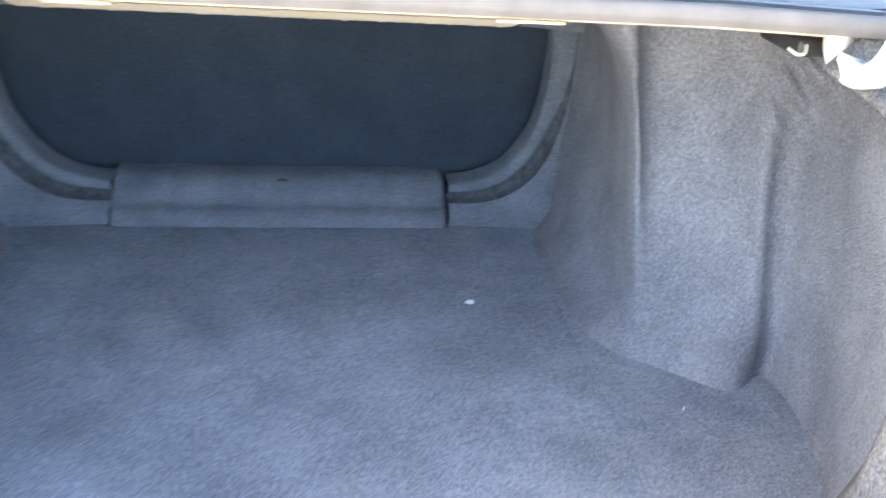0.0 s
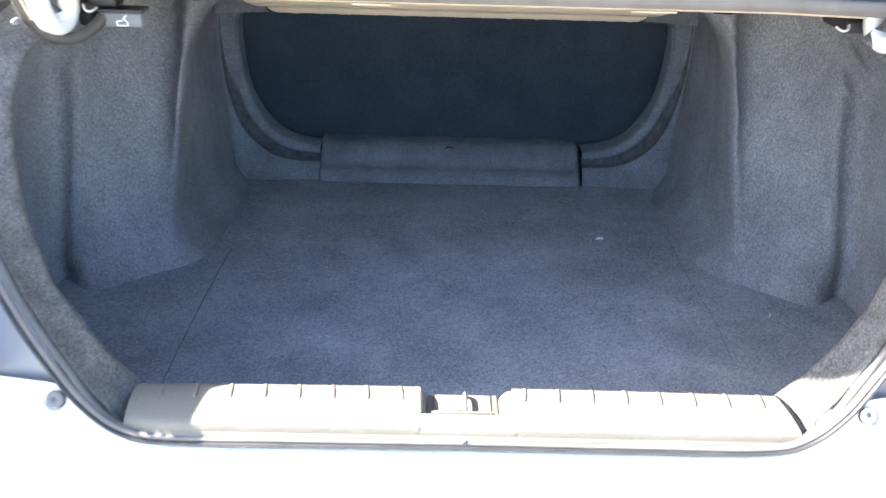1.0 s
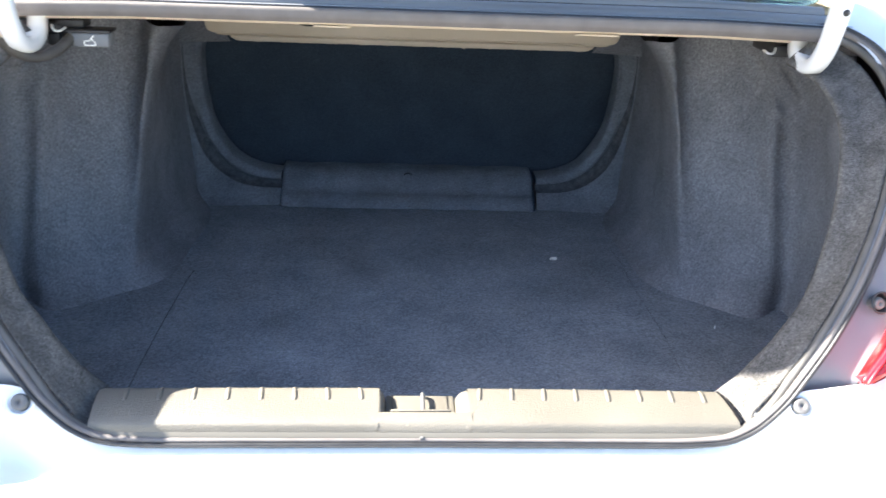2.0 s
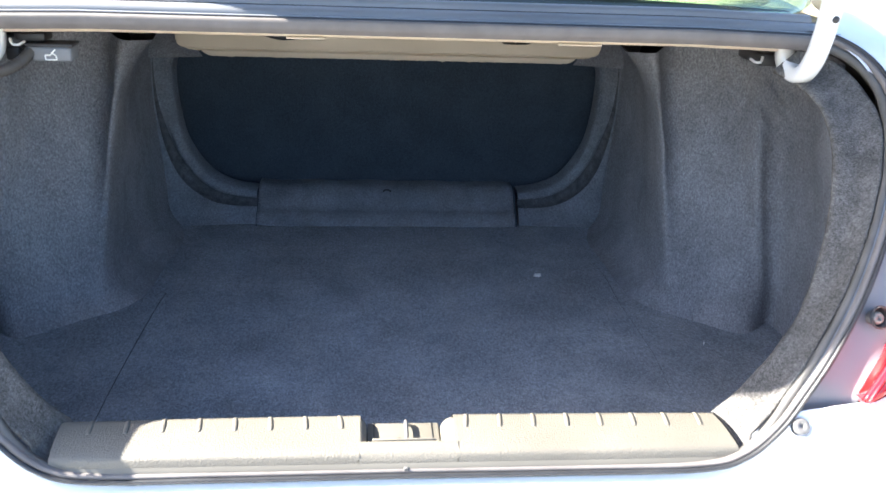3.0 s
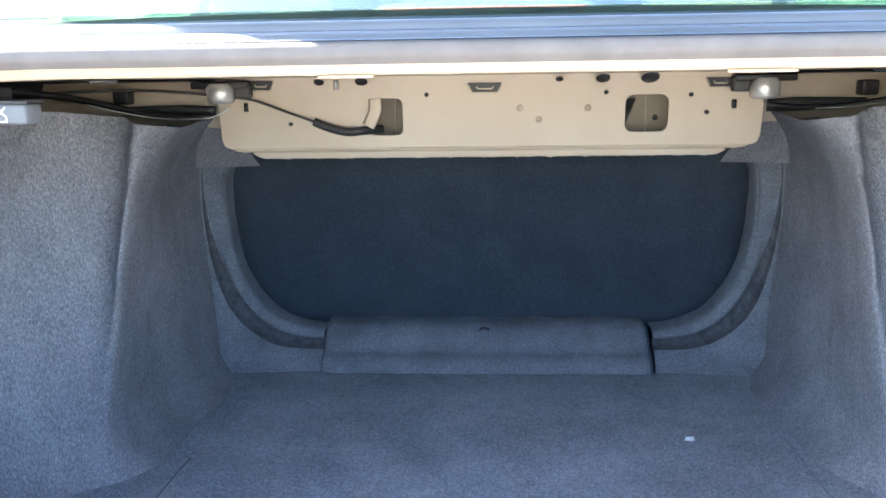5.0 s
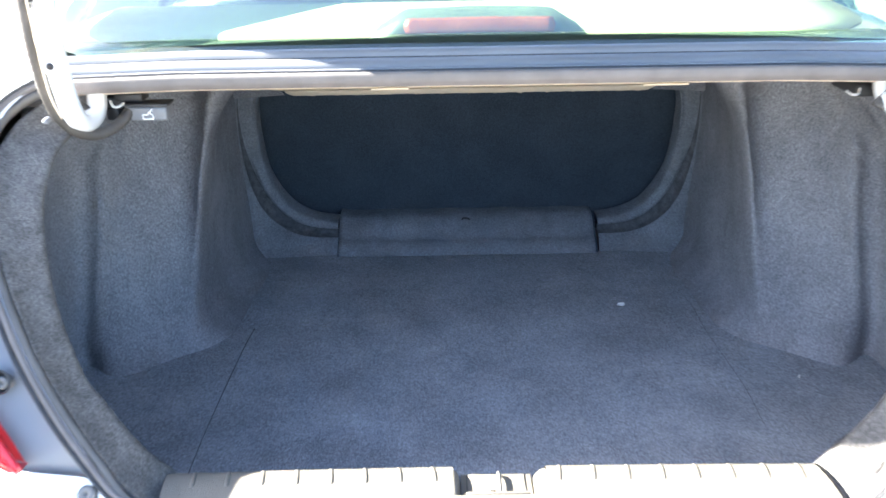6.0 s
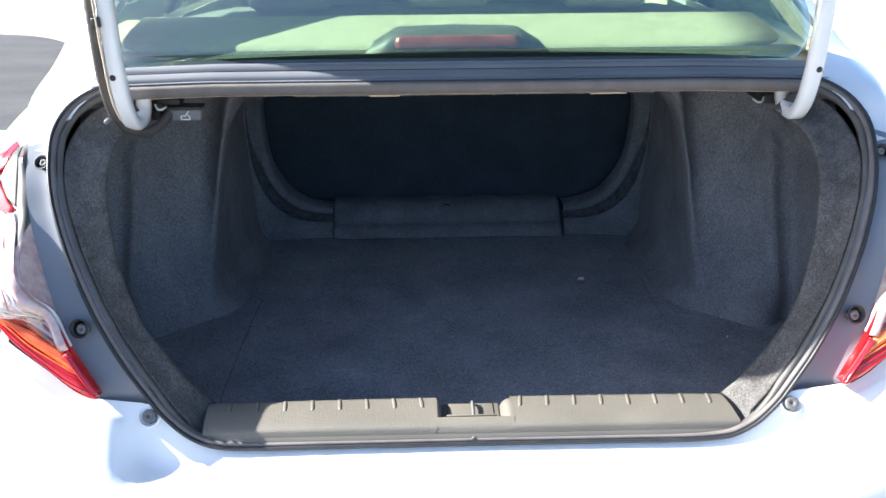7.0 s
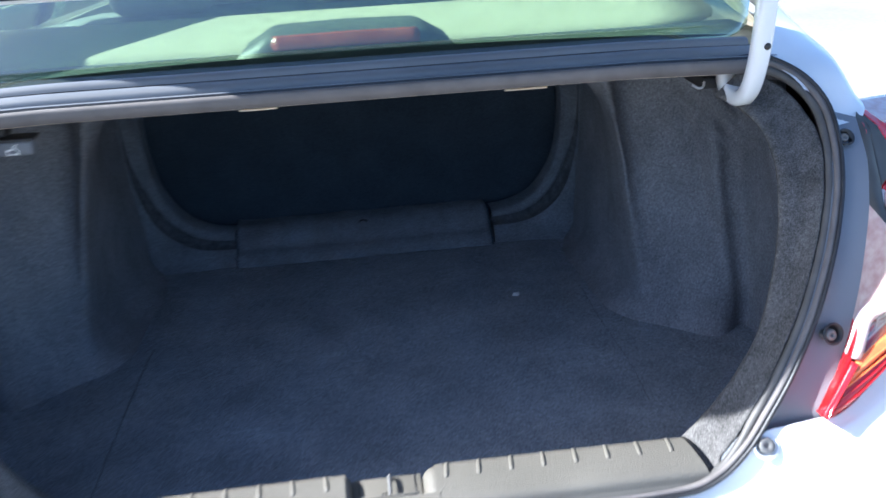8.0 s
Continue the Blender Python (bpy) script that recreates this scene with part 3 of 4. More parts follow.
def weatherstrip():
    """Rubber seal round the whole opening: a bulb over a clamped root."""
    line = smoothed(OPENING[:15] + [(0.53, 0.344, 1.098)], 6)
    line = both([v + Vector((0, 0.005 - 0.002 * (1 - ease(v.z, 0.675, 0.73)), 0.006 * (1 - ease(v.z, 0.675, 0.73)))) for v in line])
    c = Vector((0, 0.16, 0.88))
    ups = []
    for v in line:
        w = c - v
        ups.append((w - Vector((0, 1, 0)) * 0.0).normalized())
    prof = [(-0.006, -0.002), (-0.0075, 0.001), (-0.006, 0.0035), (-0.002, 0.0045), (0.004, 0.0045), (0.0072, 0.0025), (0.0075, -0.0015)]
    strip = part("weatherstrip", sweep(line, prof, ups, caps=True), RUBBER, sedan, "grey rubber trunk seal")
    part("seal_root", sweep(line, [(a + 0.0022, b - 0.0045) for a, b in ring(0.0080, 10, 0.0036)], ups, caps=True), BLACK, strip, "black gap under the seal lip")
    # along the sill the bulb lies folded down behind the lip
    low = [v - u * 0.0075 * (1 - ease(v.z, 0.685, 0.75)) for v, u in zip(line, ups)]
    bulb = [(-0.0035 + 0.0062 * math.cos(2 * math.pi * k / 10), 0.0080 + 0.0055 * math.sin(2 * math.pi * k / 10)) for k in range(10)]
    part("seal_bulb", sweep(low, bulb, ups, caps=True), SHADEDRUBBER, strip, "hollow bulb of the seal, coloured as shaded")
    part("seal_joint", block(-0.0015, 0.0035, -0.0085, -0.0035, 0.6800, 0.6865), CLIPGREY, strip, "pale moulded joint of the seal", bevel=0.001)


def gutter():
    """Channel below the rear window: seal face, water channel, ledge and window gasket."""
    def bar(pts, x, name, mat, label="", thick=0.0):
        line = [both([(0, y, z + 0.010), (x * 0.7, y, z + 0.010), (x, y - 0.004, z + 0.006)]) for y, z in pts]
        return part(name, loft(line, 40, 2, False), mat, sedan, label, thick)
    bar([(0.333, 1.083), (0.3285, 1.090), (0.3285, 1.099), (0.331, 1.1020), (0.334, 1.1020)], 0.562, "gutter_seal", RUBBER, "grey rubber seal along the window gutter")
    bar([(0.334, 1.1018), (0.336, 1.0985), (0.339, 1.0985), (0.341, 1.1035)], 0.572, "seal_groove", BLACK, "black groove behind the seal")
    bar([(0.341, 1.1035), (0.344, 1.1045), (0.3465, 1.0985), (0.350, 1.0945), (0.356, 1.0945), (0.3585, 1.099), (0.360, 1.1075), (0.366, 1.1110), (0.373, 1.1125)], 0.585, "gutter_channel", SHADEDGUTTER, "white painted water channel, coloured as shaded")
    bar([(0.372, 1.1120), (0.374, 1.1085), (0.3765, 1.1085), (0.378, 1.1135)], 0.575, "gasket_groove", BLACK)
    bar([(0.3775, 1.1130), (0.379, 1.1180), (0.382, 1.1210), (0.388, 1.1225)], 0.56, "window_gasket", SHADEDGUTTER, "white painted edge below the rear window, coloured as shaded")
    bar([(0.345, 1.087), (0.363, 1.086), (0.366, 1.0825), (0.366, 1.0750), (0.368, 1.0734), (0.374, 1.0770)], 0.56, "gutter_flange", PRIMER, "cream painted steel edge", 0.002)
    for x0, x1 in ((-0.150, -0.100), (0.21, 0.27)):
        part("flange_tab", block(x0, x1, 0.3645, 0.3675, 1.0812, 1.0840), PRIMER, sedan, bevel=0.001)


def rear_window():
    bottom = smoothed([(0, 0.386, 1.1315), (0.25, 0.387, 1.1315), (0.45, 0.388, 1.1305), (0.535, 0.392, 1.128), (0.578, 0.42, 1.138)])
    lines = []
    for k in range(9):
        t = k / 8
        y, z = 0.386 + 0.69 * t, 1.1315 + 0.258 * t + 0.05 * math.sin(math.pi * t)
        w = (0.575, 0.605, 0.612, 0.605, 0.595, 0.585, 0.577, 0.57, 0.56)[k]
        if k == 0:
            lines.append(both(bottom))
        else:
            lines.append(both([(w * q / 8, y + 0.008 * (q / 8) ** 2, z - 0.02 * t * (q / 8) ** 2) for q in range(9)]))
    g = part("rear_window", loft(lines, 49, 3), GLASS, sedan, "green tinted rear window with sky reflections", thick=-0.004)
    g.visible_shadow = False
    def skin(x, t):
        y, z = 0.386 + 0.69 * t, 1.1315 + 0.258 * t + 0.05 * math.sin(math.pi * t)
        return Vector((x, y + 0.006 * (x / 0.6) ** 2, z - 0.004))
    part("frit_band", loft([[skin(-0.54 + 1.08 * k / 24, 0.006) for k in range(25)], [skin(-0.53 + 1.06 * k / 24, 0.010 + 0.026 * (1 - abs(k / 12 - 1) ** 2.2)) for k in range(25)]], 40, 2), BLACK, g, "black printed band")
    for k in range(4):
        part("heater_wire", tube([skin(-0.55 + 1.1 * q / 12, 0.30 + 0.06 * k) for q in range(13)], 0.0003, 4), DARKRED, g)


def hinge_arm(s):
    """Gooseneck: a square tube from under the shelf, down, round and up to the lid."""
    yz = [(0.366, 1.090), (0.366, 1.074), (0.360, 1.060), (0.346, 1.051), (0.327, 1.048), (0.307, 1.052), (0.291, 1.067), (0.280, 1.095), (0.274, 1.14), (0.275, 1.22), (0.288, 1.30), (0.325, 1.37), (0.345, 1.41)]
    hx, dz = (0.527, 0.011) if s > 0 else (0.514, 0.007)
    line = smoothed([(s * hx, y, z + dz) for y, z in yz], 5)
    a, r = 0.0115, 0.0105
    prof = [(-a, -r + 0.004), (-a + 0.004, -r), (a - 0.004, -r), (a, -r + 0.004), (a, r - 0.004), (a - 0.004, r), (-a + 0.004, r), (-a, r - 0.004)]
    bm = bmesh.new()
    rings = []
    for i, q in enumerate(line):
        d = (line[min(i + 1, len(line) - 1)] - line[max(i - 1, 0)]).normalized()
        side = Vector((1, 0, 0))
        u = d.cross(side)
        rings.append([bm.verts.new(q + side * x + u * v) for x, v in prof])
    for p, q in zip(rings, rings[1:]):
        for k in range(8):
            bm.faces.new((p[k], p[k - 1], q[k - 1], q[k]))
    bm.faces.new(rings[0]), bm.faces.new(rings[-1])
    arm = part("hinge_arm", bm, WHITE, sedan, "white painted gooseneck trunk hinge")
    part("bolt_hole", disc((s * (hx + 0.003), 0.2640, 1.139), (0, -1, 0.0), [(0, 0.0012), (0.0045, 0.0012), (0.0045, -0.003)], 12), BLACK, arm)
    part("pivot_bracket", block(s * hx - 0.024, s * hx + 0.024, 0.385, 0.46, 1.056, 1.074), BLACK, arm, bevel=0.004)


def trunk_lid():
    """The lid swung up about its hinges: deck, spoiler edge and tail face, with a lined inside."""
    c, w = math.cos(radians(88)), math.sin(radians(88))

    def up(y, z, half, x):
        a, b = y - 0.42, z - 1.08
        return (x * half, 0.42 + a * c + b * w, 1.08 - a * w + b * c)
    prof = [(0.272, 1.100, 0.585), (0.215, 1.104, 0.595), (0.12, 1.108, 0.607), (0.03, 1.095, 0.63), (-0.005, 1.035, 0.645), (-0.0045, 0.985, 0.655), (0.018, 0.887, 0.600), (0.024, 0.847, 0.575), (0.0265, 0.8255, 0.545), (0.0265, 0.8075, 0.49)]
    lid = part("trunk_lid", loft([[up(y, z, h, -1 + 2 * k / 12) for k in range(13)] for y, z, h in prof], 41, 3), WHITE, sedan, "raised white trunk lid", thick=0.004)
    # unseen lining in black cloth, added to keep light off the gutter
    inner = [(0.266, 1.090, 0.56), (0.205, 1.082, 0.56), (0.12, 1.072, 0.56), (0.08, 1.04, 0.55), (0.056, 0.961, 0.60), (0.058, 0.891, 0.59), (0.052, 0.850, 0.565), (0.040, 0.827, 0.535), (0.032, 0.813, 0.48)]
    part("lid_lining", loft([[up(y, z, h, -1 + 2 * k / 12) for k in range(13)] for y, z, h in inner], 41, 3), SEATCLOTH, lid, "unseen dark lining added inside the lid")


def wire_loom():
    """Ribbed conduit on the driver side hinge, clipped to the arm."""
    line = smoothed([(-0.534, 0.30, 1.40), (-0.532, 0.272, 1.30), (-0.533, 0.264, 1.20), (-0.535, 0.268, 1.14), (-0.534, 0.280, 1.090), (-0.528, 0.292, 1.064), (-0.518, 0.308, 1.046), (-0.503, 0.330, 1.038), (-0.487, 0.358, 1.044), (-0.475, 0.385, 1.060)], 12)
    bm = bmesh.new()
    rings = []
    for i, q in enumerate(line):
        d = (line[min(i + 1, len(line) - 1)] - line[max(i - 1, 0)]).normalized()
        a = d.cross(Vector((0, 1, 0.2))).normalized()
        b = a.cross(d)
        r = 0.0080 if i % 2 else 0.0069
        rings.append([bm.verts.new(q + a * r * math.cos(math.pi * k / 5) + b * r * math.sin(math.pi * k / 5)) for k in range(10)])
    for p, q in zip(rings, rings[1:]):
        for k in range(10):
            bm.faces.new((p[k], p[k - 1], q[k - 1], q[k]))
    loom = part("wire_conduit", bm, CONDUIT, sedan, "black ribbed wiring conduit")
    part("conduit_clip", block(-0.531, -0.520, 0.254, 0.270, 1.212, 1.226), BLACK, loom, bevel=0.002)
    part("conduit_clip", disc((-0.543, 0.277, 1.070), (0, -1, 0), [(0, 0.004), (0.003, 0.004), (0.004, 0), (0.004, -0.008)], 10), GREYPL, loom, "white plastic clip")
    part("ground_wire", tube(smoothed([(-0.523, 0.255, 1.26), (-0.523, 0.255, 1.19), (-0.522, 0.258, 1.11), (-0.518, 0.268, 1.075)]), 0.0018, 6), PRIMER, loom)


body_shell()
bumper()
for s in (-1, 1):
    tail_lamp(s)
    hinge_arm(s)
body_plugs()
weatherstrip()
gutter()
rear_window()
trunk_lid()
wire_loom()


# ---- inside of the trunk ----
def side_wall(s):
    """Moulded felt over the wheelhouse, and the carpeted flange of the opening."""
    plan = smoothed([(0.507, 1.085), (0.508, 1.03), (0.509, 0.98), (0.513, 0.88), (0.521, 0.77), (0.525, 0.71), (0.526, 0.672), (0.530, 0.650), (0.540, 0.635), (0.562, 0.618), (0.590, 0.597), (0.620, 0.573), (0.642, 0.558), (0.656, 0.551), (0.670, 0.551), (0.684, 0.556), (0.698, 0.566), (0.712, 0.571), (0.722, 0.553), (0.722, 0.48), (0.698, 0.38)], 5)
    rim = smoothed(INNER, 8)
    lines = []
    for z, foot, lean in ((0.530, 0.058, 0), (0.545, 0.034, 0), (0.562, 0.014, 0), (0.585, 0.003, 0), (0.65, 0.0, 0.004), (0.70, 0.0, 0.007), (0.745, 0.0, 0.010), (0.79, 0.0, 0.011), (0.83, 0.0, 0.012), (0.87, 0.0, 0.012), (0.90, 0.0, 0.010), (0.93, 0.0, 0.008), (0.985, 0.008, 0), (1.03, 0.03, 0), (1.062, 0.05, 0)):
        line = []
        for i, p in enumerate(plan):
            d = (plan[min(i + 1, len(plan) - 1)] - plan[max(i - 1, 0)]).normalized()
            n = Vector((d.y, -d.x))             # towards the middle of the trunk
            if n.y > 0.3 or (abs(n.y) <= 0.3 and n.x > 0):
                n = -n
            q = p.to_2d() + n * (foot * (1 - 0.6 * ease(-p.y, -0.70, -0.62)) * (0.25 + 0.75 * min(1, i / 12)) * (1 - 0.9 * ease(i, len(plan) - 40, len(plan) - 24)) - lean)
            face = ease(i / 5, 7.0, 9.5) * (1 - ease(i / 5, 13.5, 16.0))
            tip = 0.05 + 0.15 * ease(-p.y, -0.95, -0.66)
            line.append(Vector((s * (q.x - tip * max(0, min(z, 0.93) - 0.585)), q.y + 0.22 * max(0, z - 0.58) * face, z - max(0, z - 0.93) * 0.36 * max(0.0, min(1.0, (p.y - 0.45) / 0.25)))))
        # behind the wheelhouse the wall turns back to the flange of the opening
        r = min(rim, key=lambda v: abs(v.z - max(z, 0.70)))
        e = Vector((max(r.x + 0.045, 0.60), max(r.y + 0.042, 0.17), z))
        a = Vector((line[-1].x * s, line[-1].y, z))
        for t in (0.15, 0.3, 0.45, 0.6, 0.75, 0.9, 1.0):
            c = a.lerp(e, 0.5) + Vector((0.006, 0, 0))
            q = a.lerp(c, t).lerp(c.lerp(e, t), t)
            line.append(Vector((s * q.x, q.y, z)))
        lines.append(line)
    part("side_trim", loft(lines, 140, 3, rough=0.0012), FELT, sedan, "charcoal felt lining over the wheelhouse and rear quarter")
    inner = smoothed(INNER, 6)
    outer = [v for v in smoothed(OPENING, 6)[16:88]]
    outer = resample([v + Vector((-0.012 if v.z > 0.7 else 0, 0.012, 0)) for v in outer], 60)
    outer = [v - Vector((0, 0, 0.018 * ease(v.y, 0.20, 0.27))) for v in outer]
    inner = resample(inner, 60)
    edge2 = [v + Vector((0.014, 0.013, 0)) for v in inner]
    mid = [a.lerp(b, 0.5) + Vector((0.003, 0.004, 0)) for a, b in zip(outer, inner)]
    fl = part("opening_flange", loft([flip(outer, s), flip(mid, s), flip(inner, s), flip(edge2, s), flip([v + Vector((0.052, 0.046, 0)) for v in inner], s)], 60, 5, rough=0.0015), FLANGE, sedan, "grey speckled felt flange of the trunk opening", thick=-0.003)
    part("trim_clip", disc((s * 0.546, 0.138, 0.918), (-s * 0.55, -0.8, 0.2), [(0, 0.0015), (0.004, 0.002), (0.006, 0.001), (0.0075, -0.001), (0.0075, -0.004)], 14), HOUSING, fl, "dark trim clip sunk in the felt")
    part("trim_clip", disc((s * 0.470, 0.058, 0.785), (-s * 0.5, -0.7, 0.4), [(0, 0.001), (0.004, 0.0015), (0.0055, -0.001), (0.0055, -0.004)], 12), HOUSING, fl)


GROOVE = [(0.462, 0.972), (0.484, 0.935), (0.493, 0.88), (0.497, 0.79), (0.487, 0.695), (0.462, 0.628), (0.42, 0.588), (0.37, 0.571), (0.305, 0.568)]
SEATEDGE = [(0.412, 0.958), (0.436, 0.935), (0.457, 0.895), (0.461, 0.80), (0.451, 0.72), (0.418, 0.652), (0.385, 0.622), (0.345, 0.606), (0.305, 0.600)]


def bulkhead(s):
    """Moulded frame of the seat opening: corner block, groove and rounded lip."""
    def lean(z):
        return -0.20 * max(0, z - 0.60)
    g = [Vector((s * x * 1.018, 1.072 + lean(z), z)) for x, z in resample2(GROOVE, 40)]
    o = [Vector((s * x * 1.018, y + 0.027, z)) for x, y, z in ((0.507, 0.97, 0.985), (0.510, 1.0, 0.88), (0.512, 1.02, 0.78), (0.512, 1.03, 0.69), (0.508, 1.03, 0.61), (0.504, 1.015, 0.545), (0.500, 1.008, 0.533), (0.40, 1.012, 0.531), (0.305, 1.02, 0.530))]
    part("corner_trim", loft([o, [a.lerp(b, 0.6) + Vector((0, -0.004, 0)) for a, b in zip(resample(o, 40), g)], g], 40, 4, rough=0.001), FLAP, sedan, "charcoal felt corner trim beside the seat opening")
    e = [Vector((s * x * 1.018, 1.097 + lean(z), z)) for x, z in resample2(SEATEDGE, 40)]
    # the groove narrows and runs out towards the top
    wide = [ease(k, 4, 26) for k in range(40)]
    deep = [a.lerp(b, 0.16 * w) + Vector((0, 0.016 * w, 0)) for a, b, w in zip(g, e, wide)]
    deep2 = [a.lerp(b, 0.05 + 0.41 * w) + Vector((0, 0.012 * w, 0)) for a, b, w in zip(g, e, wide)]
    lip1 = [a.lerp(b, 0.58) + Vector((0, 0.006 - 0.010 * w, 0)) for a, b, w in zip(g, e, wide)]
    lip2 = [a.lerp(b, 0.82) + Vector((0, 0.004 - 0.010 * w, 0)) for a, b, w in zip(g, e, wide)]
    back = [v + Vector((0, 0.045, 0)) for v in e]
    part("seat_frame", loft([g, deep, deep2], 40, 3), GROOVECLOTH, sedan, "recessed groove round the seat opening, darker than its lip")
    part("frame_lip", loft([deep2, lip1, lip2, e, back], 40, 3, rough=0.0008), FLAP, sedan, "felt covered lip of the seat opening")


def seat_back():
    lines = []
    for y, z in ((1.177, 0.555), (1.162, 0.60), (1.149, 0.68), (1.131, 0.78), (1.112, 0.88), (1.092, 0.98)):
        lines.append([Vector((x, y + 0.012 * (abs(x) / 0.5) ** 6, z)) for x in [-0.53 + 1.06 * k / 30 for k in range(31)]])
    part("rear_seat_back", loft(lines, 45, 4, rough=0.001), SEATCLOTH, sedan, "black carpeted back of the folding rear seat", thick=0.03)
    # carpet flap across the foot of the seat opening
    prof = [(1.036, 0.533), (1.044, 0.546), (1.056, 0.555), (1.068, 0.5585), (1.078, 0.566), (1.092, 0.581), (1.110, 0.594), (1.130, 0.600), (1.17, 0.600)]
    lines = []
    for y, z in prof:
        lines.append([Vector((-0.309 + 0.609 * k / 30, y, z + 0.0015 * math.sin(k * 0.9 + y * 40) * (z > 0.54) + (0.0025 if k == 0 else 0))) for k in range(31)])
    flap = part("carpet_flap", loft(lines, 60, 3, rough=0.0008), FLAP, sedan, "charcoal carpet flap below the seat back", thick=0.004)
    part("seam", tube([(-0.309, y - 0.002, z + 0.002) for y, z in prof[:7]], 0.0015, 5), SEATCLOTH, flap)
    part("seam", loft([[(0.300, y - 0.0035, z + 0.003) for y, z in prof[:8]], [(0.3045, y - 0.0035, z + 0.003) for y, z in prof[:8]]], 9, 1), SEATCLOTH, flap)
    part("pull_loop", tube(smoothed([(-0.014, 1.106, 0.592), (-0.012, 1.102, 0.600), (-0.004, 1.100, 0.602), (0.002, 1.102, 0.599), (0.004, 1.107, 0.592)]), 0.0022, 6), BLACK, flap, "small black pull loop")


def cross_member():
    """Painted steel beam below the parcel shelf, with two openings, pressed marks and a ragged lower flange."""
    lo, hi, r = 0.966, 1.0775, 0.014

    def face(z):
        return 0.90 - 0.06 * (z - 1.0)
    outer = [(-0.422, hi), (-0.420, lo + r), (-0.416, lo + 0.004), (-0.406, lo), (0.408, lo), (0.416, lo + 0.004), (0.420, lo + r), (0.423, hi)]
    holes = [rounded(-0.183, -0.130, 0.986, 1.043, 0.010), rounded(0.2135, 0.279, 0.987, 1.044, 0.013)]
    beam = part("cross_member", plate(outer, holes, lambda u, v, d: Vector((u, face(v) + d, v)), 0.003), PRIMER, sedan, "cream painted steel cross member with two openings", bevel=0.001, smooth=False)
    part("beam_fold", loft([[(-0.407, 0.903, 0.9665), (0.407, 0.903, 0.9665)], [(-0.404, 0.9075, 0.9645), (0.404, 0.9075, 0.9645)], [(-0.398, 0.9075, 0.9620), (0.398, 0.9075, 0.9620)], [(-0.385, 0.905, 0.9605), (0.385, 0.905, 0.9605)]], 3, 3), PRIMER, beam)
    top, ragged = [], []
    for k in range(241):
        x = -0.371 + 0.740 * k / 240
        n = noise.noise(Vector((x * 55, 0, 3))) + 0.5 * noise.noise(Vector((x * 170, 4, 3)))
        end = 0.010 * max(0.0, (abs(x + 0.001) - 0.350) / 0.021) ** 2
        top.append((x, 0.9045, 0.9612))
        ragged.append((x, 0.906, 0.9505 + end - 0.0022 * max(0, n) - (0.0016 if abs(x) < 0.3 and k % 17 == 0 else 0)))
    part("beam_flange", loft([top, [((p[0] + q[0]) / 2, 0.9052, (p[2] + q[2]) / 2) for p, q in zip(top, ragged)], ragged], 241, 2, False), PRIMER, beam, "ragged lower flange edge", thick=-0.002)
    part("inner_beam", loft([[(-0.42, 0.945, 1.07), (0.42, 0.945, 1.07)], [(-0.42, 0.945, 0.965), (0.42, 0.945, 0.965)]], 2, 1), SHADEDBEAM, beam)
    for x in (-0.146, 0.252):
        part("inner_seam", tube([(x, 0.9435, 0.975), (x, 0.9435, 1.02), (x + 0.001, 0.9435, 1.06)], 0.0012, 5), PRIMER, beam)
    part("inner_hole", disc((0.268, 0.944, 1.006), (0, -1, 0), [(0, 0.0012), (0.004, 0.0012), (0.005, -0.002)], 12), BLACK, beam)
    part("cavity", loft([[(0.211, 0.908, 1.037), (0.234, 0.93, 1.037)], [(0.211, 0.908, 0.992), (0.217, 0.93, 0.992)]], 4, 2), BLACK, beam)
    part("tear", sweep(smoothed([(-0.184, 0.895, 1.000), (-0.178, 0.8945, 1.012), (-0.172, 0.895, 1.026), (-0.173, 0.8955, 1.043)]), ring(0.010, 8, 0.0015), (0, -1, 0)), PRIMER, beam)
    for x, z, w, h in ((-0.376, 1.032, 0.006, 0.013), (0.376, 1.028, 0.0065, 0.013)):
        part("slot", block(x - w / 2, x + w / 2, 0.8945, 0.8990, z - h / 2, z + h / 2), BLACK, beam)
    for x, z in ((-0.307, 1.005), (-0.092, 1.048), (0.183, 1.048), (0.311, 1.043), (0.336, 1.016)):
        part("hole", disc((x, face(z) - 0.0025, z), (0, -1, 0), [(0, 0.0012), (0.0032, 0.0012), (0.0034, -0.002)], 12), BLACK, beam)
    for x, z in ((0.052, 1.026), (0.081, 1.008), (0.156, 1.025)):
        part("dimple", disc((x, face(z) - 0.0015, z), (0, -1, 0), [(0, 0.003), (0.003, 0.0022), (0.0055, 0)], 12), PRIMER, beam)
    # spring clips below the shelf edge: a dark tray with a bright tongue
    for x, z, w in ((-0.002, 1.0510, 0.026), (-0.349, 1.0585, 0.019), (0.353, 1.0545, 0.021)):
        clip = part("clip", plate([(x - w, z + 0.014), (x - w * 0.72, z), (x + w * 0.72, z), (x + w, z + 0.014)], [], lambda u, v, d: Vector((u, 0.8925 + d, v)), 0.002), BLACK, beam, "dark retaining clip", smooth=False)
        part("clip_tongue", tube([(x - w * 0.5, 0.8905, z + 0.0085), (x - w * 0.42, 0.8905, z + 0.005), (x + w * 0.42, 0.8905, z + 0.005), (x + w * 0.5, 0.8905, z + 0.0085)], 0.0013, 6), PRIMER, clip)
        part("clip_lip", tube([(x - w, 0.891, z + 0.0125), (x - w * 0.74, 0.891, z - 0.001), (x + w * 0.74, 0.891, z - 0.001), (x + w, 0.891, z + 0.0125)], 0.0012, 6), PRIMER, clip)
